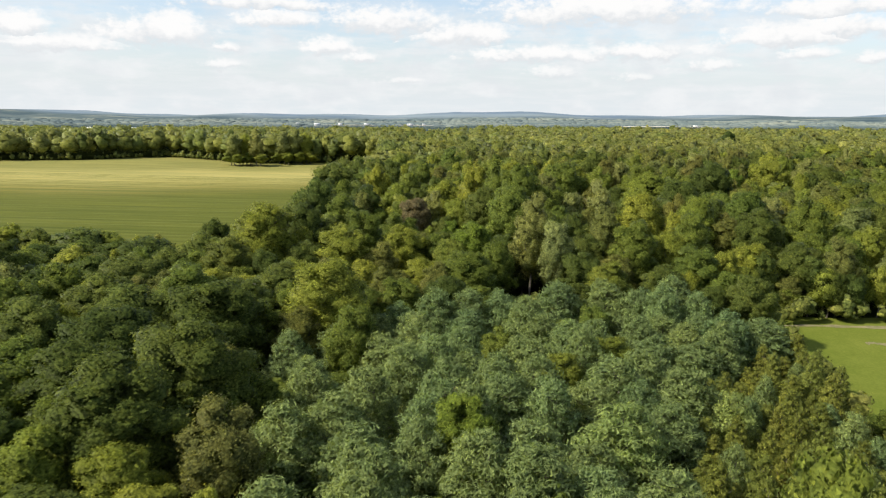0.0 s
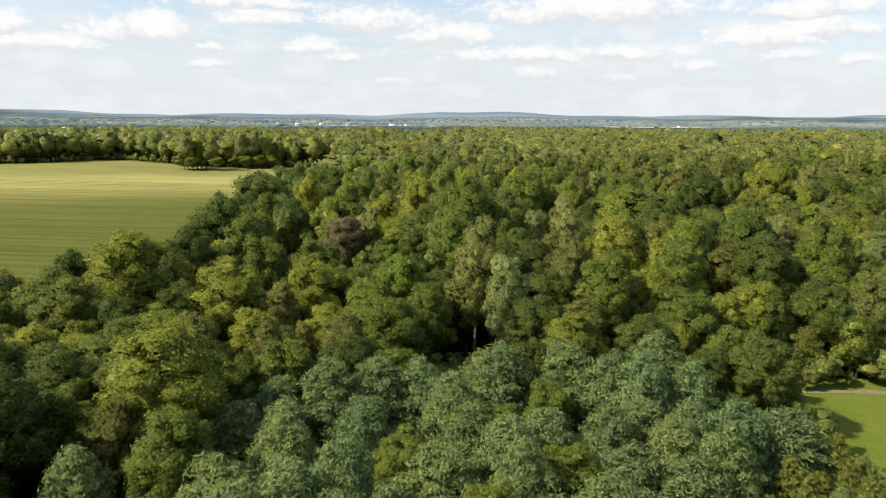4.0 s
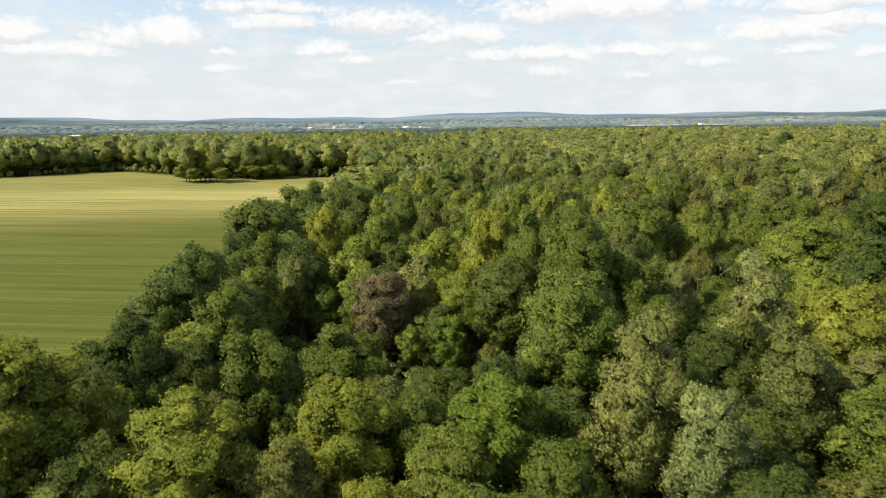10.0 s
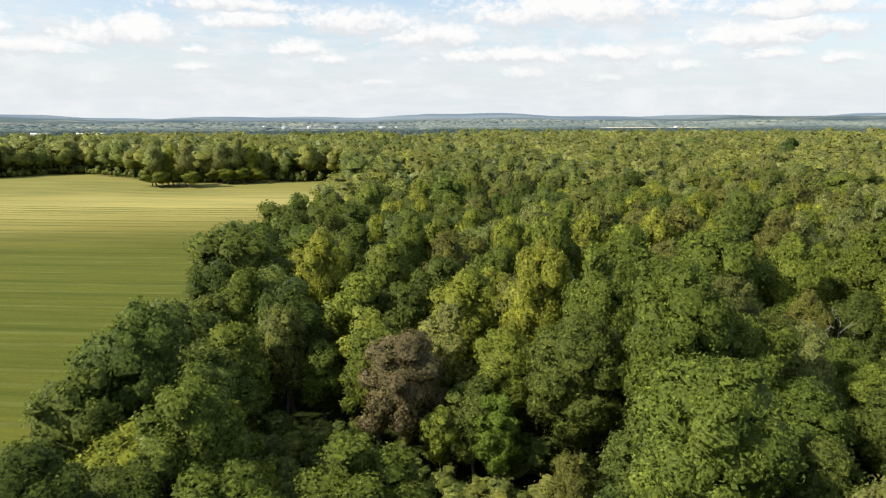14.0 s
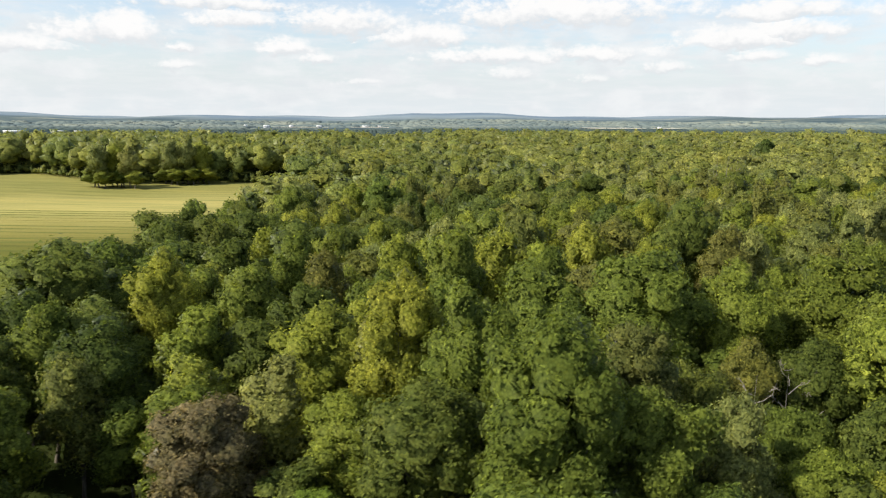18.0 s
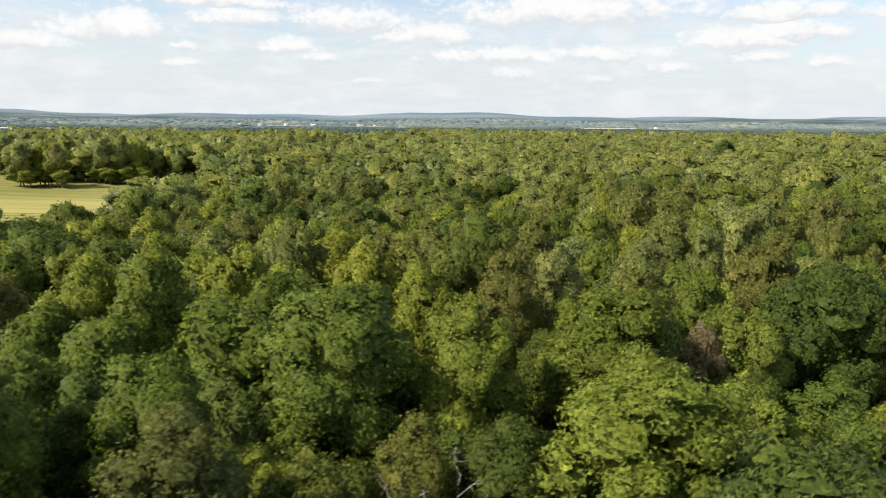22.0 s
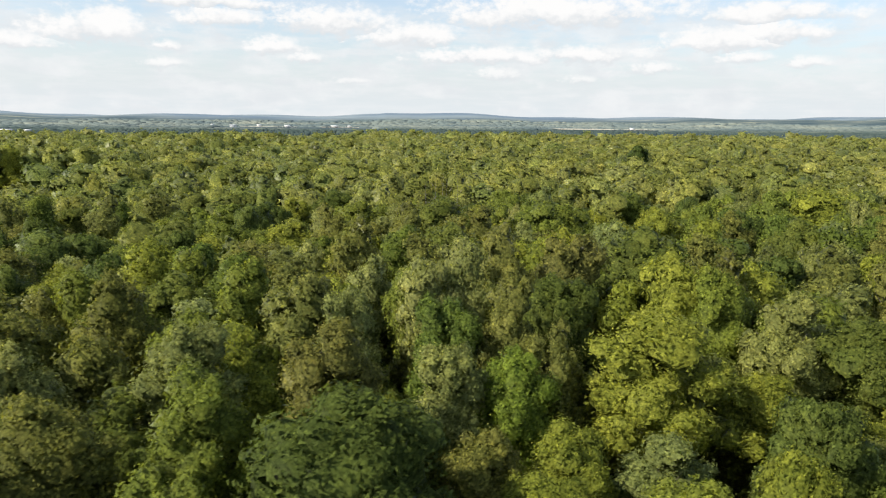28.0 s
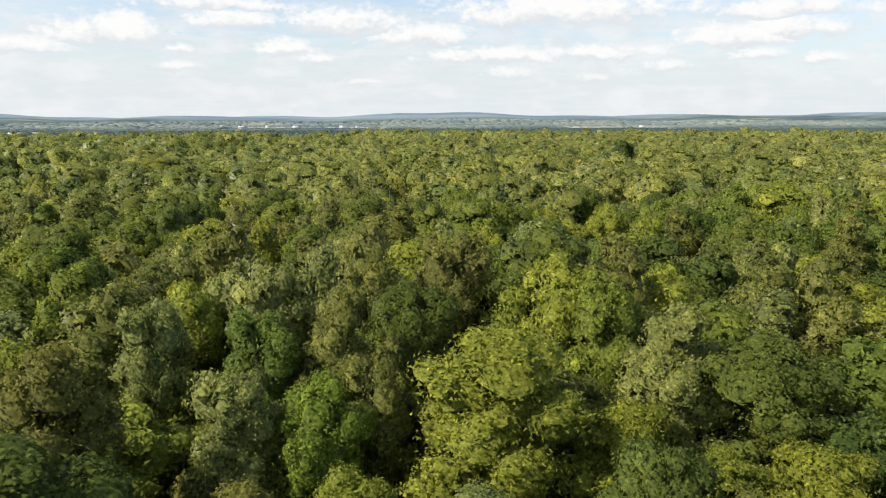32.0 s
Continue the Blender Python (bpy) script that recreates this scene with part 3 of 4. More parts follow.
def tube(path, radii, sides):
    """A tapered round stem along a path."""
    path, k = np.asarray(path, float), len(path)
    d = unit(np.gradient(path, axis=0))
    ref = np.where(np.abs(d[:, 2:]) < 0.9, np.array([[0, 0, 1.0]]), np.array([[1.0, 0, 0]]))
    u = unit(np.cross(d, ref))
    w = np.cross(d, u)
    a = np.arange(sides) / sides * 2 * math.pi
    v = path[:, None] + np.asarray(radii)[:, None, None] * (np.cos(a)[None, :, None] * u[:, None] + np.sin(a)[None, :, None] * w[:, None])
    i = np.arange(k * sides).reshape(k, sides)
    f = np.stack([i[:-1], np.roll(i, -1, 1)[:-1], np.roll(i, -1, 1)[1:], i[1:]], -1).reshape(-1, 4)
    return v.reshape(-1, 3), f


def trunk_arrays(rng, limbs, height=17.0, base=0.34, reach=3.2, twigs=0, low=0.32):
    vs, fs, n = [], [], 0
    z = np.array([0, 0.5, 2, 5, 9, 13, height])
    sway = np.cumsum(rng.normal(0, 0.16, (7, 2)), 0)
    path = np.column_stack([sway, z])
    path[0, :2] = path[1, :2] = 0
    rad = base * np.array([1.5, 1.08, 0.92, 0.78, 0.55, 0.32, 0.06])

    def add(p, r, s):
        nonlocal n
        v, f = tube(p, r, s)
        vs.append(v), fs.append(f + n)
        n += len(v)

    add(path, rad, 8)
    for j in range(limbs):
        t = low + (0.92 - low) * (j + rng.uniform(0, 0.8)) / limbs
        p0 = np.array([np.interp(t * height, z, path[:, c]) for c in range(3)])
        a = j * 2.4 + rng.uniform(-0.4, 0.4)
        out = np.array((math.cos(a), math.sin(a), 0.0))
        L = reach * (1.15 - 0.6 * t) * rng.uniform(0.8, 1.2)
        pts = np.array([p0, p0 + out * L * 0.4 + (0, 0, 0.35 * L), p0 + out * L * 0.75 + (0, 0, 0.75 * L), p0 + out * L + (0, 0, 1.15 * L)])
        pts[1:] += rng.normal(0, 0.12, (3, 3))
        r0 = base * (0.5 - 0.3 * t)
        add(pts, np.array([1, 0.7, 0.45, 0.12]) * r0, 5)
        for k in range(twigs):
            q = pts[1] + (pts[3] - pts[1]) * rng.uniform(0, 0.9)
            e = unit((out + rng.normal(0, 0.7, 3) + np.array((0, 0, 0.5)))[None])[0] * L * rng.uniform(0.25, 0.5)
            add(np.array([q, q + e * 0.5 + rng.normal(0, 0.05, 3), q + e]), np.array([0.4, 0.25, 0.08]) * r0, 4)
    return np.concatenate(vs), np.concatenate(fs)


DESCRIBED = {
    "oak": ("oak_tree", "broad dark green oak with a lumpy round crown"), "maple": ("maple_tree", "full mid-green maple with a dense rounded crown"),
    "hickory": ("hickory_tree", "yellow-green hickory with a tall leafy crown"), "ash": ("ash_tree", "olive green ash with a loose open crown"),
    "poplar": ("poplar_tree", "pale grey-green poplar with upright feathery boughs"), "pine": ("pine_tree", "blue-green white pine with soft tufted boughs"),
    "pale_pine": ("pine_tree", "pale silvery green pine with soft tufts"), "lime": ("maple_tree", "bright lime green maple, brighter than its neighbours"),
    "ochre": ("ash_tree", "olive brown ash with thinning leaves"),
    "cedar": ("cedar_tree", "yellowish green young cedar, narrow and pointed"), "russet": ("russet_tree", "tree turning dull reddish brown over dark green"),
}
protos = {}
TREE_RNG = np.random.default_rng(11)


def prototype(kind, level, i):
    """Meshes of one make of tree: level 0 is the finest."""
    key = (kind, level, i)
    if key not in protos:
        rng = np.random.default_rng(sum(map(ord, kind)) * 31 + level * 7 + i)
        shape = {"russet": "oak", "pale_pine": "pine", "lime": "maple", "ochre": "ash"}.get(kind, kind)
        n, per, leaf = ((160, 9000, 0.28), (80, 2700, 0.46))[level]
        if shape == "pine":
            n, per, leaf = ((92, 7600, 0.85), (44, 1500, 1.3))[level]
        if kind == "cedar":
            n, per, leaf = 46, 3000, 0.85
        v, t, w = crown_arrays(shape, rng, n, per, leaf)
        cm = mesh_from(kind + "_crown", v, t, LEAF[kind], facing=w)
        tv, tf = trunk_arrays(rng, 9 if level == 0 else 5)
        protos[key] = cm, mesh_from(kind + "_trunk", tv, tf, BARK, smooth_it=True)
    return protos[key]


def tree(kind, x, y, height, radius, level=0, make=None, turn=None, label=""):
    """One tree with its foot at (x, y): the parts are its trunk and its crown."""
    makes = 4 if level == 0 else 3
    i = int(TREE_RNG.integers(makes)) if make is None else make
    crown, trunk = prototype(kind, level, i)
    name, told = DESCRIBED[kind]
    ob = tagged(new(name), label or told, "tree", "trees of the forest")
    spin = TREE_RNG.uniform(0, 360) if turn is None else turn
    ob.matrix_world = pose(x, y, float(land(x, y)) - 0.45, 0, 0, spin) @ Matrix.Diagonal((radius / 5.0, radius / 5.0, height / 20.0, 1))
    for part_name, me in (("trunk", trunk), ("crown", crown)):
        p = new(part_name, me)
        p.parent = ob
    return ob

# ---- the forest ----
PLAN = np.array([(0, 0), (13, 54), (-7, 112), (17, 143), (75, 176), (105, 193)], float)   # the line that the near trees flank
PINES = [(-13, 36), (-16, 66), (-25, 92), (-27, 101), (-20, 103), (-13, 110), (-8, 121), (0, 123), (30, 129), (46, 131), (52, 104), (34, 90), (26, 72), (22, 36)]
CEDARS = [(24, 36), (28, 72), (36, 90), (50, 104), (53, 122), (57, 116), (55, 91), (53, 78), (48, 56), (44, 36)]
cells = {}


def free(x, y, r, tight=0.78):
    cx, cy = int(x // 16), int(y // 16)
    for i in range(cx - 1, cx + 2):
        for j in range(cy - 1, cy + 2):
            for px, py, pr in cells.get((i, j), ()):
                if (px - x) ** 2 + (py - y) ** 2 < (tight * (r + pr)) ** 2:
                    return False
    return True


def claim(x, y, r):
    cells.setdefault((int(x // 16), int(y // 16)), []).append((x, y, r))


def near_line(x, y):
    """Distance from the line, for one place or for many."""
    a, b = PLAN[:-1], PLAN[1:]
    e = b - a
    x, y = np.asarray(x, float)[..., None], np.asarray(y, float)[..., None]
    t = np.clip(((x - a[:, 0]) * e[:, 0] + (y - a[:, 1]) * e[:, 1]) / (e ** 2).sum(1), 0, 1)
    return np.hypot(x - a[:, 0] - t * e[:, 0], y - a[:, 1] - t * e[:, 1]).min(-1)


def ahead(x, y, wide=0.80):
    """Whether a place lies in the wedge before the line."""
    dx, dy = np.asarray(x, float)[..., None] - PLAN[:, 0], np.asarray(y, float)[..., None] - PLAN[:, 1]
    return np.any((dy > 12) & (np.abs(dx) < dy * wide + 14), -1)


def sites(n, x0, x1, y0, y1, wide, reach, field, grass, pines, cedars):
    """Random places in a stretch of the plan that keep clear of the field, the meadow and the planted stands, with their distance from the line."""
    x, y = rng.uniform(x0, x1, n), rng.uniform(y0, y1, n)
    d = near_line(x, y)
    ok = d < reach
    if wide:
        ok &= ahead(x, y, wide)
    x, y, d = x[ok], y[ok], d[ok]
    for poly, grow in ((FIELD, field), (GRASS, grass), (PINES, pines), (CEDARS, cedars)):
        ok = ~inside(poly, x, y, grow)
        x, y, d = x[ok], y[ok], d[ok]
    return list(zip(x.tolist(), y.tolist(), d.tolist()))


def stand(kind, x, y, top, r, label="", level=None):
    """A tree known by the place and height of its crown."""
    claim(x, y, r)
    TOLD_TOPS.append((x, y, top))
    fine = level if level is not None else 0 if near_line(x, y) < 64 else 1
    return tree(kind, x, y, top - float(land(x, y)), r, fine, label=label)


# trees that can be told apart, from the pines to the far end of the line: kind, foot, height of the top and radius
TOLD_TOPS = []
stand("oak", -85, 161, 13, 6.4)
stand("oak", -65, 152, 12.6, 6.6)
stand("oak", -75, 157, 11.5, 4.6)
stand("hickory", -38.5, 150, 20.8, 7.4, "big yellow-green hickory at the corner of the field")
stand("hickory", -19, 113, 16.6, 7.0, "broad rounded hickory beside the pines")
# olive trees set as oaks, their dark leaves standing in for shade
stand("oak", -34, 100.5, 15.6, 6.8)
stand("oak", -45, 99, 14.6, 6.2)
stand("oak", -29, 76.5, 16.2, 6.2)
stand("oak", -32.5, 65, 15.6, 6.0)
stand("oak", -43, 86, 15, 6)
stand("oak", -40, 74, 15, 6)
stand("oak", -53, 108, 14.5, 6.4)
stand("oak", -56, 93, 14.5, 6)
stand("oak", -30, 126, 12.5, 5.6)
stand("maple", -44, 118, 14, 6.2)
stand("oak", -58, 128, 13.5, 6.2)
stand("ochre", -20.5, 61, 13, 4.4, "thin brownish ash with a see-through crown")
stand("maple", -13, 98, 12.4, 4.2)
stand("hickory", -27, 135, 11.6, 6.4)
stand("hickory", -21.5, 148, 16.4, 6.0)
stand("hickory", -8.5, 154.5, 15.2, 5.8)
stand("ash", -13, 147, 12.8, 4.0, "grey-green ash with a thin narrow crown")
stand("lime", 6.5, 151.5, 16.6, 5.0, "yellow-green hickory, its crown freshly lit")
stand("maple", 5, 137.5, 13, 5.8)
stand("maple", 11.5, 145, 13.6, 3.8)
stand("poplar", 19.5, 151, 22.4, 4.8, "tall pale poplar standing over its neighbours")
stand("poplar", 24, 146, 18.5, 4.0)
stand("ash", 36.8, 157.5, 18.6, 4.8)
stand("maple", 41, 148, 17.4, 5.2)
stand("ash", 35, 166, 18.2, 3.8)
stand("poplar", 38.5, 169.5, 23.4, 4.8)
stand("hickory", 47.5, 166.5, 22, 5.8)
stand("hickory", 62, 169, 20.4, 5.8)
stand("maple", 56, 156, 18, 5.2)
stand("oak", 72, 158, 18.5, 5.6)
stand("maple", 88, 167, 20.5, 5.6)
stand("oak", 63.5, 187.5, 23.4, 6.4)
stand("hickory", 51, 180, 21, 5.2)
stand("maple", 77, 177, 21, 5.8)
stand("oak", -32.5, 161.5, 19, 5.0)
stand("maple", -18.6, 162.5, 17.6, 5.0)
stand("maple", -25, 174, 20, 5.2)
stand("oak", -37.5, 180.5, 19, 4.4)
stand("oak", -34, 187, 22.6, 5.2)
stand("oak", -35.5, 203, 19.2, 4.8)
stand("oak", -35.5, 233, 23.6, 7.8, "very broad dark oak at the edge of the field")
stand("oak", -36, 273, 23.4, 6.5)
stand("oak", -37, 251, 21, 5.6)
stand("hickory", -15, 219.5, 19.4, 4.8)
stand("hickory", -21.4, 227.5, 23.6, 4.4)
stand("hickory", -12, 208, 16.8, 4.6)
stand("russet", -7.5, 196, 17.0, 4.7, "russet-topped tree, its lower boughs dark green")
stand("ochre", -1, 230, 22.8, 4.6, "straw-coloured ash thinning at the top")
stand("hickory", 0.5, 211, 20.8, 5.2)
stand("hickory", 9, 231, 26, 3.8)
stand("maple", 16, 228.5, 26.8, 4.6)
stand("hickory", 23.5, 235, 26, 4.8)
stand("hickory", 29, 234, 24, 4.6)
stand("ash", 27.8, 247, 27.4, 5.0)
stand("oak", -8, 252, 23.5, 5.6)
stand("oak", -19, 277, 23, 6.4)
stand("lime", 2.6, 190, 11, 2.8, "small bright green maple in a gap of the forest")
stand("ash", 7.8, 176, 11.4, 2.8)
stand("oak", 11.2, 189.5, 20.2, 5.2)
stand("maple", 20, 184, 27.2, 5.8)
stand("maple", 16.5, 168.5, 23, 6.2)
stand("maple", 15.8, 197, 25.8, 4.8)
stand("hickory", 9, 202.5, 26.4, 4.6)
stand("maple", 27.5, 184.5, 21.4, 4.8)
stand("poplar", 35, 187.5, 20, 4.2, "pale silvery poplar with drooping open boughs")
stand("ochre", 29, 195, 22.6, 4.6, "olive ash with a thinning brownish top")
stand("maple", 23.6, 205, 22.6, 4.6)
stand("ash", 42.5, 201, 19.4, 3.6)
stand("maple", 36.5, 214, 25.8, 7.0, "large rounded mid-green maple")
stand("hickory", 47.3, 214, 24.2, 5.0)
stand("hickory", 58, 199.5, 23.8, 7.2, "wide yellow-green hickory crown under the line")
stand("maple", 61.3, 218, 24.4, 6.8, "full maple with a yellow-green top")
stand("ash", 66.5, 226.5, 24, 5.0)
stand("ochre", 53, 230, 25.2, 4.2, "ochre-tinted ash, its tip turning brown")
stand("oak", 50.5, 239, 28, 5.2)
stand("poplar", 59.8, 235.5, 24.6, 4.4)
stand("poplar", 71, 240.5, 24.6, 4.8)
stand("hickory", 37, 242, 24.6, 4.6)
stand("hickory", 44.3, 232, 24.2, 4.4)
stand("ash", 60.5, 254, 25.8, 4.4)
stand("maple", 71, 264, 25.2, 4.6)
stand("ash", 80.5, 256, 26.2, 4.6)
stand("poplar", 83.8, 250, 25.2, 3.6)
stand("maple", 74.5, 231.5, 23.4, 4.4)
stand("russet", 70.8, 220, 20.4, 2.4, "half-dead tree with beige brown leaves")
stand("maple", 75.5, 220, 21.6, 4.2)
stand("ochre", 83.5, 233.5, 26.4, 4.6, "golden-brown ash turning early")
stand("oak", 85.5, 223.5, 25, 6.4)
stand("poplar", 93, 239, 23.8, 4.2)
stand("ash", 99, 247.5, 25.6, 3.8)
stand("maple", 93.5, 247.5, 24.6, 4.0)
stand("poplar", 92, 257, 27.6, 4.0)
stand("poplar", 96.5, 259, 28.2, 4.0)
stand("ash", 102, 263, 28.8, 4.8)
stand("ochre", 109.5, 266, 28.2, 5.0)
stand("oak", 120.5, 271, 27.2, 6.0)
stand("hickory", 120, 258, 27, 4.6, "hickory with a spiky yellow-green top")
stand("oak", 136, 282, 25.2, 7.0)
stand("oak", 98.5, 321, 25.5, 6.2, level=1)
stand("hickory", 178, 322, 27.6, 8.0, level=1)
stand("hickory", 111.5, 240.5, 25.2, 6.8, "broad pale yellow-green hickory crown close to the line")
stand("hickory", 123, 254, 25.8, 4.6)
stand("poplar", 125.5, 245.5, 24.8, 5.2, "silver-green poplar with spreading fans of leaves")
stand("oak", 133, 244, 22.8, 5.6)
stand("lime", 98.3, 239.5, 22.4, 3.8, "young maple, the brightest green in the canopy")
stand("ash", 102.6, 243, 22.4, 3.2)
stand("oak", 105, 253, 25.4, 4.6)
stand("ash", 78.6, 252.5, 25.2, 4.8)
stand("ash", 83.4, 279, 27.2, 4.6)
stand("pine", 43.5, 129, 10.2, 5.0)
stand("pine", 30, 126, 10.4, 5.2)
stand("pine", -1, 119, 10.2, 4.6)
stand("pine", 14.5, 115, 10.0, 4.6)
stand("pine", 23, 88, 8.6, 5.4)
stand("lime", 2.2, 69, 10.8, 3.6, "small dark green maple among the pines")
stand("pine", 9, 60, 10.0, 5.0)
stand("pale_pine", 19.5, 71, 9.5, 5.6, "large pale white pine, the lightest of the stand")
stand("pine", -7, 60, 10.5, 5.0)
stand("pine", -3.6, 103, 10, 4.4)
stand("pine", 3, 97, 10, 4.2)
stand("pale_pine", 35, 79, 7.5, 3.4, "pale young pine among the cedars")
stand("pine", 38.5, 119, 11, 4.6)
stand("pine", 42, 101, 9.5, 4.0)
stand("pine", -22, 97, 9, 4.2)
stand("russet", 1.2, 81, 7.0, 2.2, "small dead conifer with brown needles")
stand("pine", -9, 79, 10.4, 5.0)
stand("oak", 205, 510, 30, 5.4, "dark tree standing above the far canopy", 1)
# the two groups of trees that stand out from the far edge of the field
for kind, x, y, top, r in (("poplar", -158, 538, 26, 6.4), ("hickory", -151, 545, 25, 6.4), ("poplar", -142, 540, 25, 6.4), ("poplar", -126, 560, 28, 6.4), ("poplar", -117, 563, 29, 6.6), ("hickory", -109, 567, 26, 6.0)):
    stand(kind, x, y, top, r, "tall yellow-green tree at the far end of the field", 1)
    stand("hickory", x + 3.5, y - 2.5, 11, 5.5, "low leafy tree at the foot of taller ones", 1)
    stand("maple", x - 4.0, y + 3.0, 12, 6.0, "low leafy tree at the foot of taller ones", 1)

rng = np.random.default_rng(5)


def kind_at(x, y):
    n = noise.noise(Vector((x / 38.0, y / 38.0, 2.0)))
    n2 = noise.noise(Vector((x / 45.0, y / 45.0, 9.0)))
    east = min(1.0, max(0.0, (x - 30) / 70.0))
    # extra dark oaks west and pale kinds east also imitate shade and sun
    w = np.array([0.30 - 0.25 * n - 0.20 * east + (0.2 if x < -14 else 0.0), 0.27 + 0.1 * n2, 0.17 + 0.2 * n + 0.20 * east, 0.14 - 0.15 * n2 + 0.02 * east, 0.08 + 0.14 * n + 0.07 * east])
    w = np.clip(w, 0.02, 1)
    return ("oak", "maple", "hickory", "ash", "poplar")[int(np.searchsorted(np.cumsum(w / w.sum()), rng.uniform()).clip(0, 4))]


TOPS = np.array(TOLD_TOPS)
CLEARINGS = ((16, 136.5, 7.0), (3, 180, 8.0), (-9, 183, 8.0), (-19, 189, 7.0), (-20, 198, 6.0), (41, 220, 5.0), (6.5, 193, 3.0))


def canopy(x, y):
    """Height of the canopy among the trees that can be told apart; nothing far from them."""
    d = np.hypot(TOPS[:, 0] - x, TOPS[:, 1] - y)
    if d.min() > 26:
        return None
    w = 1 / (d + 2.0) ** 3
    return float((w * TOPS[:, 2]).sum() / w.sum())


def cleared(x, y, r):
    return any(math.hypot(x - a, y - b) < c + 0.5 * r for a, b, c in CLEARINGS)


counts = {}
# planted pines and the young cedars beside them
for poly, kind, n, rlo, rhi, hlo, hhi in ((PINES, "pine", 1300, 3.8, 5.6, 10.0, 13.4), (CEDARS, "cedar", 2200, 1.8, 2.9, 6.5, 10.0)):
    p = np.array(poly)
    for _ in range(n):
        x, y = rng.uniform(p[:, 0].min(), p[:, 0].max()), rng.uniform(p[:, 1].min(), p[:, 1].max())
        r = rng.uniform(rlo, rhi)
        if inside(poly, x, y) and free(x, y, r, 0.57):
            k = kind if rng.uniform() < 0.86 else ("maple" if kind == "pine" else "pine")
            small = 0.75 if k == "maple" else 1.0
            claim(x, y, r)
            tree(k, x, y, rng.uniform(hlo, hhi) * small, r * small, 0)
# broadleaf trees near the line
for x, y, d in sites(34000, -190, 330, 14, 400, 0.8, 185, 4.8, 4.8, 2.0, 1.5):
    r = rng.uniform(3.6, 6.4)
    if (-52 < x < -38 and 158 < y < 215) or cleared(x, y, r):
        continue
    if not free(x, y, r, 0.67):
        continue
    k = kind_at(x, y)
    if counts.get(k, 0) >= 298:
        continue
    counts[k] = counts.get(k, 0) + 1
    claim(x, y, r)
    over = canopy(x, y)
    high = (over if over else np.clip(rng.normal(21.5, 2.2), 15, 26)) * rng.uniform(0.82, 1.0) - float(land(x, y))
    if over and d < 60:
        high *= rng.uniform(0.76, 0.94)
    tree(k, x, y, high, min(r, high * 0.34), 0 if d < 54 else 1)

# smaller trees that fill the gaps
under = 0
for x, y, d in sites(22000, -150, 240, 24, 330, 0.72, 120, 2.8, 2.8, 1.0, 1.0):
    r = rng.uniform(2.2, 3.4)
    if under >= 260 or cleared(x, y, r) or not free(x, y, r, 0.6):
        continue
    under += 1
    claim(x, y, r)
    tree(kind_at(x, y), x, y, rng.uniform(7, 13), r, 0 if d < 30 else 1, label="small understorey tree in the shade of the forest")


def woods(name, spots, protos_n, per, leaf, label, mat, lumps):
    """A stand of far trees, one mesh: every tree has boughs with leaf sprays."""
    base = []
    for i in range(protos_n):
        g = np.random.default_rng(70 + i)
        v, t, w = crown_arrays(("oak", "maple", "ash", "poplar", "hickory")[i % 5], g, lumps, per, leaf)
        base.append((v, t, unit(w + 1.6 * unit(v - np.array((0, 0, 9.0))))))
    vs, ts, ns, tint, n = [], [], [], [], 0
    g = np.random.default_rng(8)
    for x, y, r, h, tone in spots:
        v, t, w = base[int(g.integers(protos_n))]
        a = g.uniform(0, 6.28)
        c, s = math.cos(a) * r / 5.0, math.sin(a) * r / 5.0
        p = np.stack([v[:, 0] * c - v[:, 1] * s + x, v[:, 0] * s + v[:, 1] * c + y, v[:, 2] * h / 20.0 + float(land(x, y))], 1)
        ca, sa = math.cos(a), math.sin(a)
        ns.append(np.stack([w[:, 0] * ca - w[:, 1] * sa, w[:, 0] * sa + w[:, 1] * ca, w[:, 2]], 1))
        vs.append(p), ts.append(t + n), tint.append(np.full(len(p), tone))
        n += len(p)
    me = mesh_from(name, np.concatenate(vs), np.concatenate(ts), mat, np.concatenate(tint), facing=np.concatenate(ns))
    return tagged(new(name, me), label, "trees", kind="stuff")


spots = []
for x, y, d in sites(90000, -620, 900, 20, 1010, 0.8, 2000, 1.5, 2.0, 1.0, 1.0):
    if d < 75 and y > 120:
        continue
    far = max(0.0, d - 180)
    r = rng.uniform(4.6, 8.6) * (1 + far / 1400.0)
    if (y < 330 and inside(FIELD, x, y, 5.0)) or (-52 < x < -38 and 158 < y < 215) or not free(x, y, r, 0.61):
        continue
    claim(x, y, r)
    # paler tints far right and behind the field imitate sunlit canopy
    light = 0.43 + (0.22 if y > 340 and x > 60 else 0.12 if y > 560 else 0.0) + 0.42 * noise.noise(Vector((x / 60.0, y / 60.0, 4.0))) + 0.10 * min(1.0, max(0.0, (x - 40) / 300.0)) + rng.normal(0, 0.19)
    spots.append((x, y, r, float(np.clip(rng.normal(19, 2.0) + 0.45 * (r - 5) + (4.0 if x < -30 and y > 520 else 0.0), 14, 29)), float(np.clip(light, 0, 1))))
# the woods that go on round the place, beside and behind the line
for x, y, d in sites(9000, -190, 330, -70, 330, 0, 2000, 5.8, 5.8, 2.0, 2.0):
    r = rng.uniform(4.5, 7.0)
    if math.hypot(x, y) < 22 or cleared(x, y, r) or (d < 70 and ahead(x, y)) or not free(x, y, r, 0.70):
        continue
    claim(x, y, r)
    spots.append((x, y, r, float(rng.uniform(13, 20)), float(np.clip(rng.normal(0.42, 0.2), 0, 1))))
mid_spots = [s for s in spots if near_line(s[0], s[1]) < 400 and ahead(s[0], s[1])]
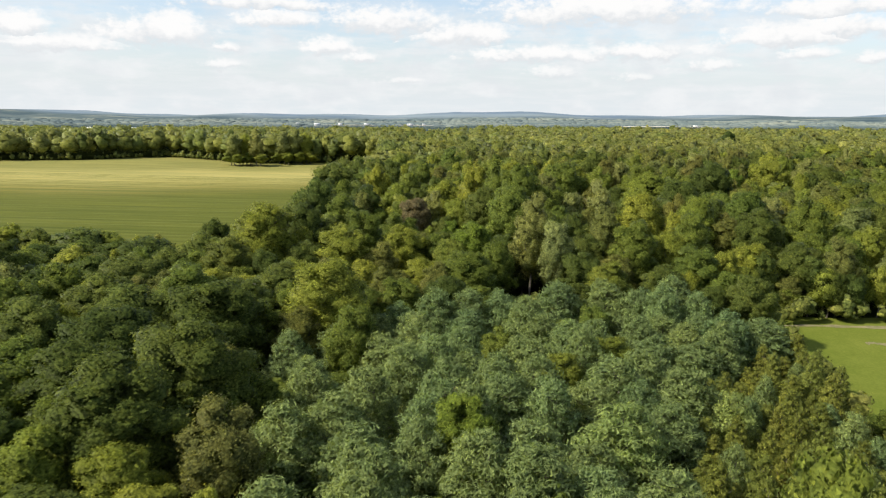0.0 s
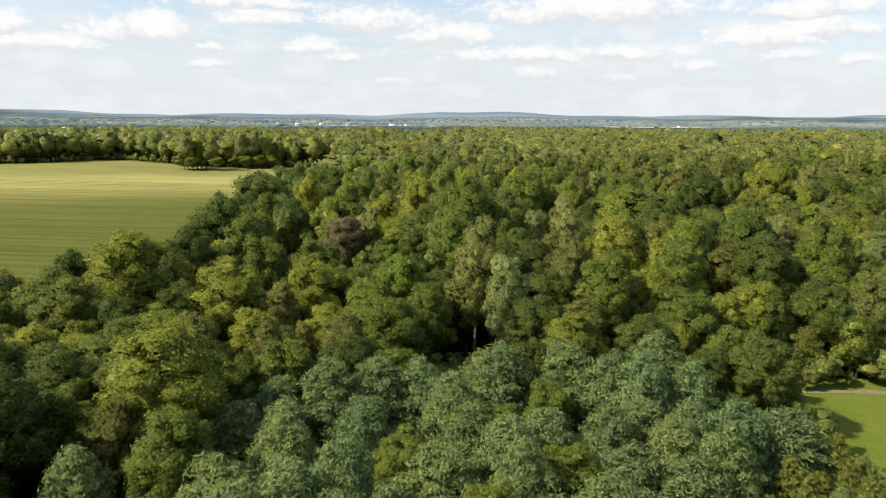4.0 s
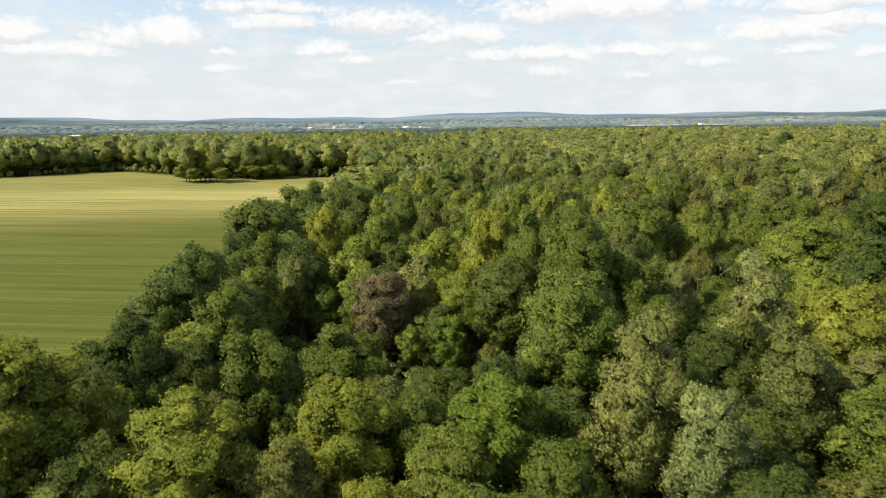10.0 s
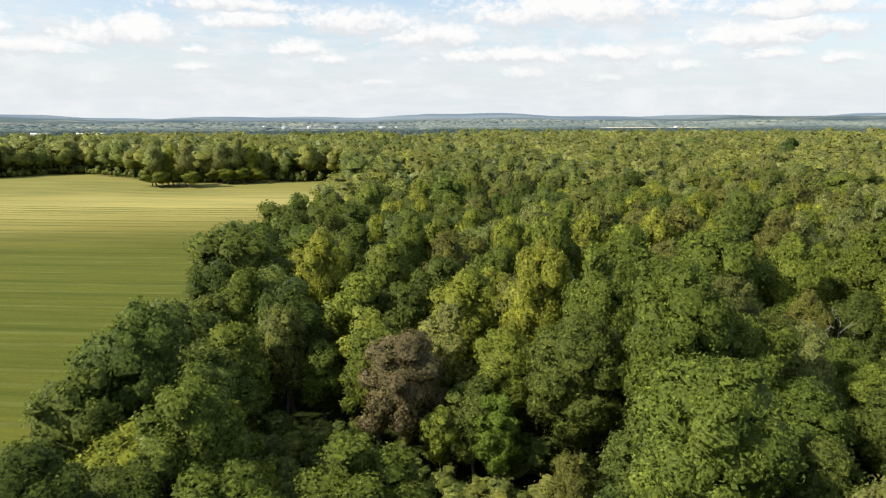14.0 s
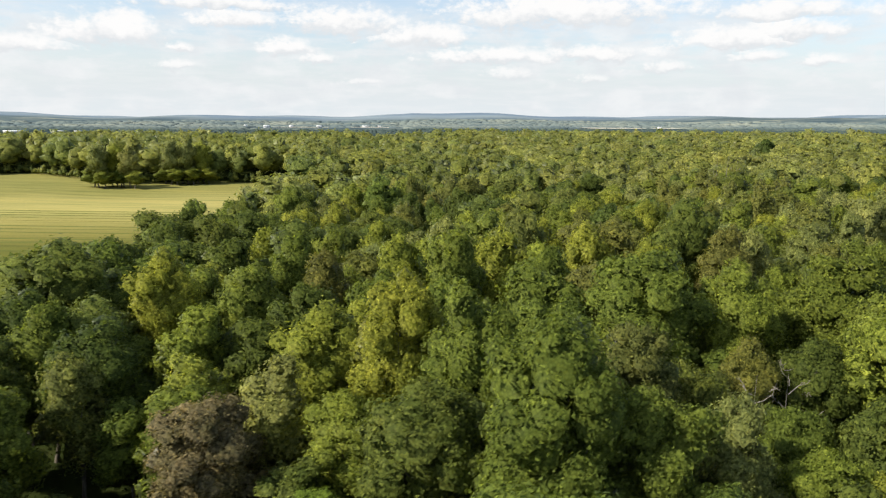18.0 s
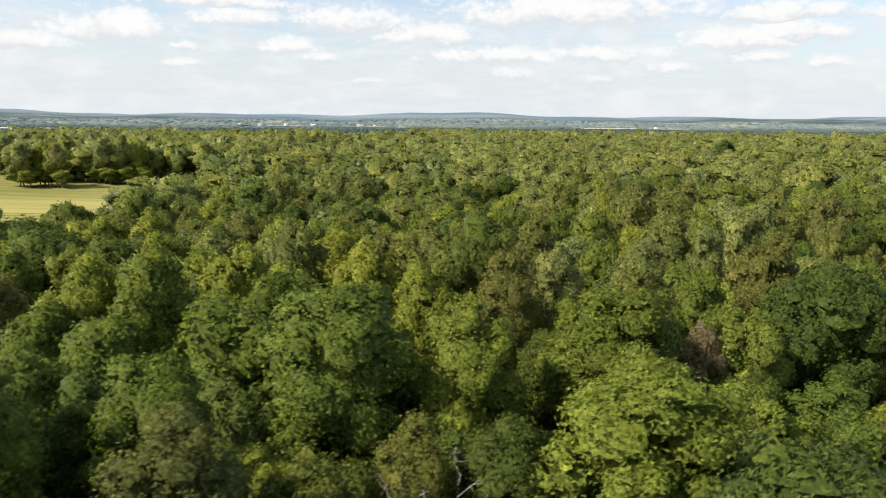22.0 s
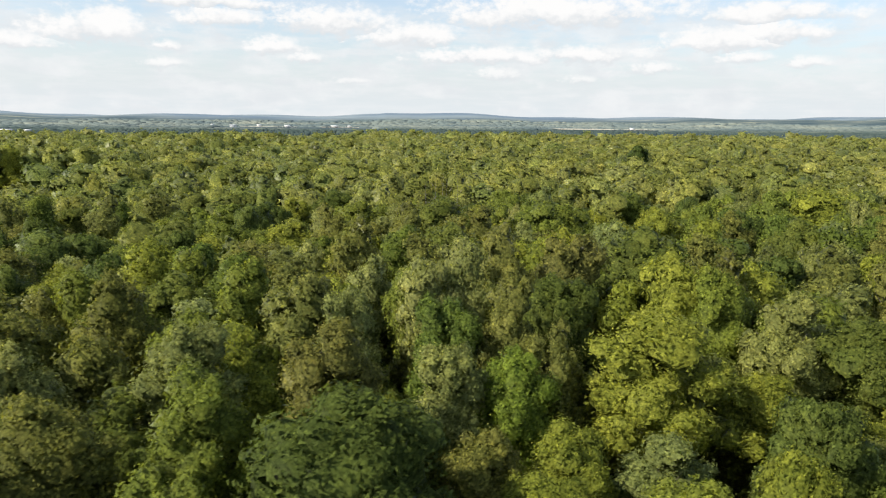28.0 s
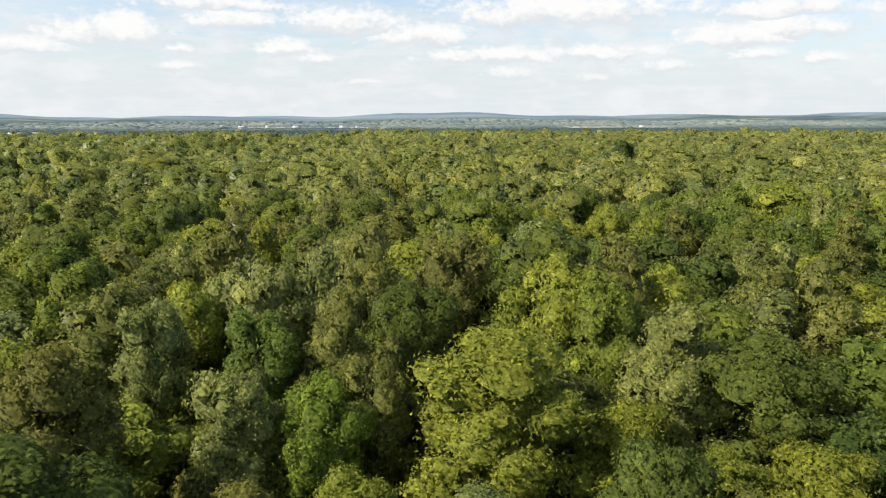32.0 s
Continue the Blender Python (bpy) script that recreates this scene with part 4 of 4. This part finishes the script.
back_spots = [s for s in spots if near_line(s[0], s[1]) >= 400 or not ahead(s[0], s[1])]
woods("forest_canopy", mid_spots, 10, 520, 0.8, "mixed green broadleaf forest with rounded crowns", WOODS, 22)
woods("forest_canopy", back_spots, 8, 130, 1.1, "distant mixed green forest canopy", WOODS, 9)

# bushes along the edges of the field, the meadow and the pines
bushes = []
for poly, lo, hi, n in ((FIELD, 0.9, 2.4, 1000), (GRASS, 0.8, 2.0, 420)):
    p = np.array(poly, float)
    q = np.roll(p, -1, 0)
    long = np.hypot(*(q - p).T)
    for _ in range(n):
        i = int(rng.choice(len(p), p=long / long.sum()))
        t = rng.uniform()
        x, y = p[i] + (q[i] - p[i]) * t + rng.normal(0, 1.2, 2)
        if ahead(x, y, 0.72) and x > -420 and not inside(poly, x, y, -1.0):
            r = rng.uniform(lo, hi)
            bushes.append((x, y, r, r * rng.uniform(2.4, 3.6), float(np.clip(rng.normal(0.45, 0.25), 0, 1))))
for _ in range(900):
    x, y = rng.uniform(-70, 150), rng.uniform(34, 290)
    if ahead(x, y, 0.7) and near_line(x, y) < 80 and not inside(FIELD, x, y, 1.0) and not inside(GRASS, x, y, 1.0):
        r = rng.uniform(0.9, 2.0)
        bushes.append((x, y, r, r * rng.uniform(2.2, 3.2), float(np.clip(rng.normal(0.3, 0.2), 0, 1))))
for cx, cy, cr in CLEARINGS:
    for _ in range(int(cr * 6)):
        a, d = rng.uniform(0, 6.28), cr * math.sqrt(rng.uniform(0, 1))
        r = rng.uniform(1.0, 2.2)
        bushes.append((cx + d * math.cos(a), cy + d * math.sin(a), r, r * rng.uniform(1.8, 2.8), float(np.clip(rng.normal(0.3, 0.2), 0, 1))))
woods("undergrowth", bushes, 5, 120, 1.1, "low green bushes along the forest edge and under its trees", WOODS, 6)


DOME_V = np.array([(0, 0, 1.0)] + [(math.cos(a) * 0.75, math.sin(a) * 0.75, 0.6) for a in np.arange(5) * 1.2566] + [(math.cos(a), math.sin(a), -0.5) for a in np.arange(5) * 1.2566 + 0.3])
DOME_F = np.array([(0, i + 1, (i + 1) % 5 + 1) for i in range(5)] + [(i + 1, i + 6, (i + 1) % 5 + 1) for i in range(5)] + [((i + 1) % 5 + 1, i + 6, (i + 1) % 5 + 6) for i in range(5)])
CLEAR = [(-1100, 2330, 150), (-990, 2340, 120), (-560, 3300, 160), (-330, 3300, 130), (860, 3060, 190), (-150, 3300, 130), (1050, 3000, 120)]


def clumps(name, n, dlo, dhi, wide, mat, rlo, rhi, hlo, hhi, label, seed):
    """Far woods as rough clumps of crowns, one mesh."""
    g = np.random.default_rng(seed)
    d, a = np.sqrt(g.uniform(dlo ** 2, dhi ** 2, n)), g.uniform(-wide, wide, n)
    x, y = 40 + d * np.sin(a), 90 + d * np.cos(a)
    keep = y > 940
    for cx, cy, cr in CLEAR:
        back = np.hypot(cx - 40, cy - 90)
        keep &= ~((np.abs((x - 40) * cy - (y - 90) * cx) / back < cr) & (d > back - 520) & (d < back + 60))
    x, y = x[keep], y[keep]
    k = len(x)
    r, h = g.uniform(rlo, rhi, k), g.uniform(hlo, hhi, k)
    v = DOME_V[None] * g.uniform(0.8, 1.15, (k, 11, 1)) * np.stack([r, r, h], 1)[:, None] + np.stack([x, y, land(x, y)], 1)[:, None]
    f = DOME_F[None] + (np.arange(k) * 11)[:, None, None]
    me = mesh_from(name, v.reshape(-1, 3), f.reshape(-1, 3), mat, np.repeat(g.uniform(0, 1, k), 11), smooth_it=True)
    return tagged(new(name, me), label, "trees", kind="stuff")


clumps("distant_woods", 9000, 900, 2300, 0.75, FAR, 6, 11, 8, 13, "green woods across the vale, tinted dark and bluish for cloud shade and haze", 3)
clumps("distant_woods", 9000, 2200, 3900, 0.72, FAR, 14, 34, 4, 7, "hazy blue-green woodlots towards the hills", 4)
# small trees along the meadow's far edge, leafy to the ground
for x in np.arange(60, 150, 4.2):
    tree(("ash", "maple", "oak")[int(rng.integers(3))], x + rng.uniform(-1, 1), 141.5 + rng.uniform(0, 3), rng.uniform(9, 14), rng.uniform(2.4, 3.2), 1, label="small leafy tree along the edge of the meadow")

# ---- far buildings and open land ----
def barn(name, x, y, turn, length, width, high, label):
    """A long low building: four walls in one body, a pitched roof and a row of doors."""
    ob = tagged(new(name), label, "building", "far buildings")
    ob.matrix_world = pose(x, y, float(land(x, y)), 0, 0, turn)
    a, b, h = length / 2, width / 2, high
    body = np.array([(-a, -b, -2), (a, -b, -2), (a, b, -2), (-a, b, -2), (-a, -b, h), (a, -b, h), (a, b, h), (-a, b, h), (-a, 0, h + width * 0.14), (a, 0, h + width * 0.14)])
    quads = np.array([(0, 1, 5, 4), (2, 3, 7, 6), (1, 2, 6, 5), (3, 0, 4, 7)])
    tris = np.array([(5, 6, 9), (7, 4, 8)])
    new("wall", mesh_from("wall", body, [quads, tris], SIDING)).parent = ob
    e, t = 0.6, 0.35
    for side in (-1, 1):
        lo, hi = h - e * 0.28, h + width * 0.14
        r = np.array([(sx * (a + e), side * yy, zz + dz) for dz in (0.05, t) for yy, zz in ((b + e, lo), (0, hi)) for sx in (-1, 1)])
        f = np.array([(0, 1, 3, 2), (4, 6, 7, 5), (0, 4, 5, 1), (2, 3, 7, 6), (0, 2, 6, 4), (1, 5, 7, 3)])
        new("roof_slope", mesh_from("roof_slope", r, f, METAL_ROOF)).parent = ob
    return ob


for x, y, turn, L, W, H in ((-1130, 2300, 24, 52, 16, 3.6), (-1010, 2310, 20, 34, 12, 3.6), (-960, 2330, 24, 18, 10, 3.2), (-575, 3260, 8, 26, 14, 7), (-480, 3330, 12, 18, 12, 8), (-350, 3270, 5, 24, 14, 7), (-150, 3270, 0, 30, 14, 7), (-90, 3300, 4, 14, 10, 7), (-690, 3380, 15, 14, 10, 8), (1060, 2990, -18, 18, 10, 6)):
    barn("far_building", x, y, turn, L, W, H, "long white metal-roofed building far across the vale")


def plot(x, y, w, d, label):
    xs, ys = np.linspace(x - w / 2, x + w / 2, 8), np.linspace(y - d / 2, y + d / 2, 8)
    v, f = grid(xs, ys, 1.5)
    tagged(new("far_field", mesh_from("far_field", v, f, STUBBLE, smooth_it=True)), label, "field", kind="structure")


plot(880, 3040, 230, 200, "pale harvested field far across the vale")
plot(1080, 2980, 110, 110, "pale harvested field far across the vale")
plot(-430, 3290, 240, 60, "pale open land beside the far buildings")
plot(-130, 3290, 170, 70, "pale open land beside the far buildings")


# ---- the near fields ----
def swaths():
    """Long low ridges of cut hay across the near part of the field, one mesh."""
    g = np.random.default_rng(21)
    vs, fs, n = [], [], 0
    y0 = 186.0
    while y0 < 440:
        xs = np.arange(-420.0, -36.0, 4.0)
        ys = y0 - 0.14 * (xs + 90) + 3.0 * np.sin(xs / 90.0 + 0.4) + g.normal(0, 0.12, len(xs))
        keep = inside(FIELD, xs, ys, -2.5)
        xs, ys = xs[keep], ys[keep]
        if len(xs) > 4:
            h = g.uniform(0.03, 0.08) * g.uniform(0.6, 1.3, len(xs))
            wd = g.uniform(0.6, 1.1)
            z = land(xs, ys) + 0.14
            rows = [np.stack([xs, ys + o * wd, z + k * h], 1) for o, k in ((-1, 0), (-0.45, 0.9), (0.4, 1.0), (1, 0))]
            v = np.stack(rows, 1)
            i = np.arange(len(xs) * 4).reshape(len(xs), 4) + n
            fs.append(np.stack([i[:-1, :-1], i[1:, :-1], i[1:, 1:], i[:-1, 1:]], -1).reshape(-1, 4))
            vs.append(v.reshape(-1, 3))
            n += len(xs) * 4
        y0 += g.choice((6.4, 6.8, 7.2, 13.0)) + g.uniform(-0.3, 0.3)
    me = mesh_from("hay_swaths", np.concatenate(vs), np.concatenate(fs), HAY, smooth_it=True)
    tagged(new("hay_swaths", me), "low ridges of cut hay in long rows", "hay", kind="stuff")


HAY = plain("cut_hay", (0.080, 0.096, 0.018), (0.125, 0.135, 0.030), 0.35, 0.95, 0.5, (0.25, 1, 1))
for shader in HAY.node_tree.nodes:
    if shader.type == "BSDF_PRINCIPLED":
        shader.inputs["Specular IOR Level"].default_value = 0.08
swaths()
TRACK = plain("dry_track", (0.13, 0.125, 0.055), (0.24, 0.21, 0.11), 0.6, 0.95, 0.3)


def track(name, ends, width, label):
    """A worn strip of bare earth along the meadow's far edge."""
    (xa, ya), (xb, yb) = ends
    t = np.linspace(0, 1, 60)
    g = np.random.default_rng(5)
    x, y = xa + (xb - xa) * t, ya + (yb - ya) * t + 0.5 * np.sin(t * 17)
    w = width * g.uniform(0.5, 1.2, 60)
    v = np.concatenate([np.stack([x, y - w / 2, land(x, y - w / 2) + 0.16], 1), np.stack([x, y + w / 2, land(x, y + w / 2) + 0.16], 1)])
    i = np.arange(59)
    tagged(new(name, mesh_from(name, v, np.stack([i, i + 1, i + 61, i + 60], 1), TRACK, smooth_it=True)), label, "track", kind="structure")


track("dirt_track", ((63, 136.5), (170, 136)), 1.6, "narrow bare earth track along the meadow edge")
track("bare_patch", ((80, 126.5), (92, 127.5)), 1.4, "patch of bare dry soil in the meadow")


# ---- dead and bare trees ----
def dead_tree(x, y, high, reach, seed, limbs, twigs, label, low=0.2):
    g = np.random.default_rng(seed)
    ob = tagged(new("dead_tree"), label, "dead tree", "bare trees of the forest")
    ob.matrix_world = pose(x, y, float(land(x, y)) - 0.45, 0, 0, seed * 40) @ Matrix.Diagonal((1, 1, high / 17.0, 1))
    v, f = trunk_arrays(g, 0, base=0.13)
    new("trunk", mesh_from("bare_trunk", v, f, DEAD, smooth_it=True)).parent = ob
    for j in range(limbs):
        t = low + (0.95 - low) * (j + g.uniform(0, 0.9)) / limbs
        a = j * 2.4 + g.uniform(-0.4, 0.4)
        out = np.array((math.cos(a), math.sin(a), 0.0))
        L = reach * (1.2 - 0.6 * t) * g.uniform(0.7, 1.2)
        p0 = np.array((0, 0, t * 17.0))
        parts, n = [], 0
        pts = np.array([p0, p0 + out * L * 0.4 + (0, 0, 0.3 * L), p0 + out * L * 0.75 + (0, 0, 0.6 * L), p0 + out * L + (0, 0, 1.0 * L)])
        pts[1:] += g.normal(0, 0.15, (3, 3))
        stems = [(pts, np.array([0.06, 0.045, 0.028, 0.01]))]
        for k in range(twigs):
            q = pts[1] + (pts[3] - pts[1]) * g.uniform(0, 0.95)
            e = unit((out + g.normal(0, 0.8, 3) + np.array((0, 0, 0.5)))[None])[0] * L * g.uniform(0.25, 0.55)
            stems.append((np.array([q, q + e * 0.5 + g.normal(0, 0.06, 3), q + e]), np.array([0.035, 0.025, 0.008])))
        vs, fs = [], []
        for path, rad in stems:
            sv, sf = tube(path, rad, 4)
            vs.append(sv), fs.append(sf + n)
            n += len(sv)
        new("branch", mesh_from("bare_branch", np.concatenate(vs), np.concatenate(fs), DEAD, smooth_it=True)).parent = ob


dead_tree(45.5, 199, 16.5, 3.2, 1, 12, 5, "weathered grey snag with bare forked branches")
dead_tree(47.8, 200, 15.0, 2.8, 2, 10, 5, "weathered grey snag with bare forked branches")
dead_tree(41.5, 198, 17, 2.6, 3, 9, 4, "leaning bare tree stripped of bark")
dead_tree(-3, 137, 8.2, 2.6, 4, 14, 7, "grey leafless bush with dense fine twigs", 0.1)
dead_tree(-1.5, 138.5, 7.4, 2.2, 5, 12, 7, "grey leafless bush with dense fine twigs", 0.1)
dead_tree(-7, 100, 9.0, 2.4, 6, 12, 6, "bare grey tree at the edge of the pines", 0.15)
for k, (x, y) in enumerate(((95.5, 329), (97.2, 331), (99.0, 328), (100.6, 330), (102.6, 329))):
    dead_tree(x, y, 24.5 + 1.0 * (k % 3), 0.7, 10 + k, 7, 2, "tall thin dead spire above the canopy")
dead_tree(70.6, 218.6, 18.6, 1.8, 21, 9, 5, "half-dead grey trunk with brittle branches", 0.4)
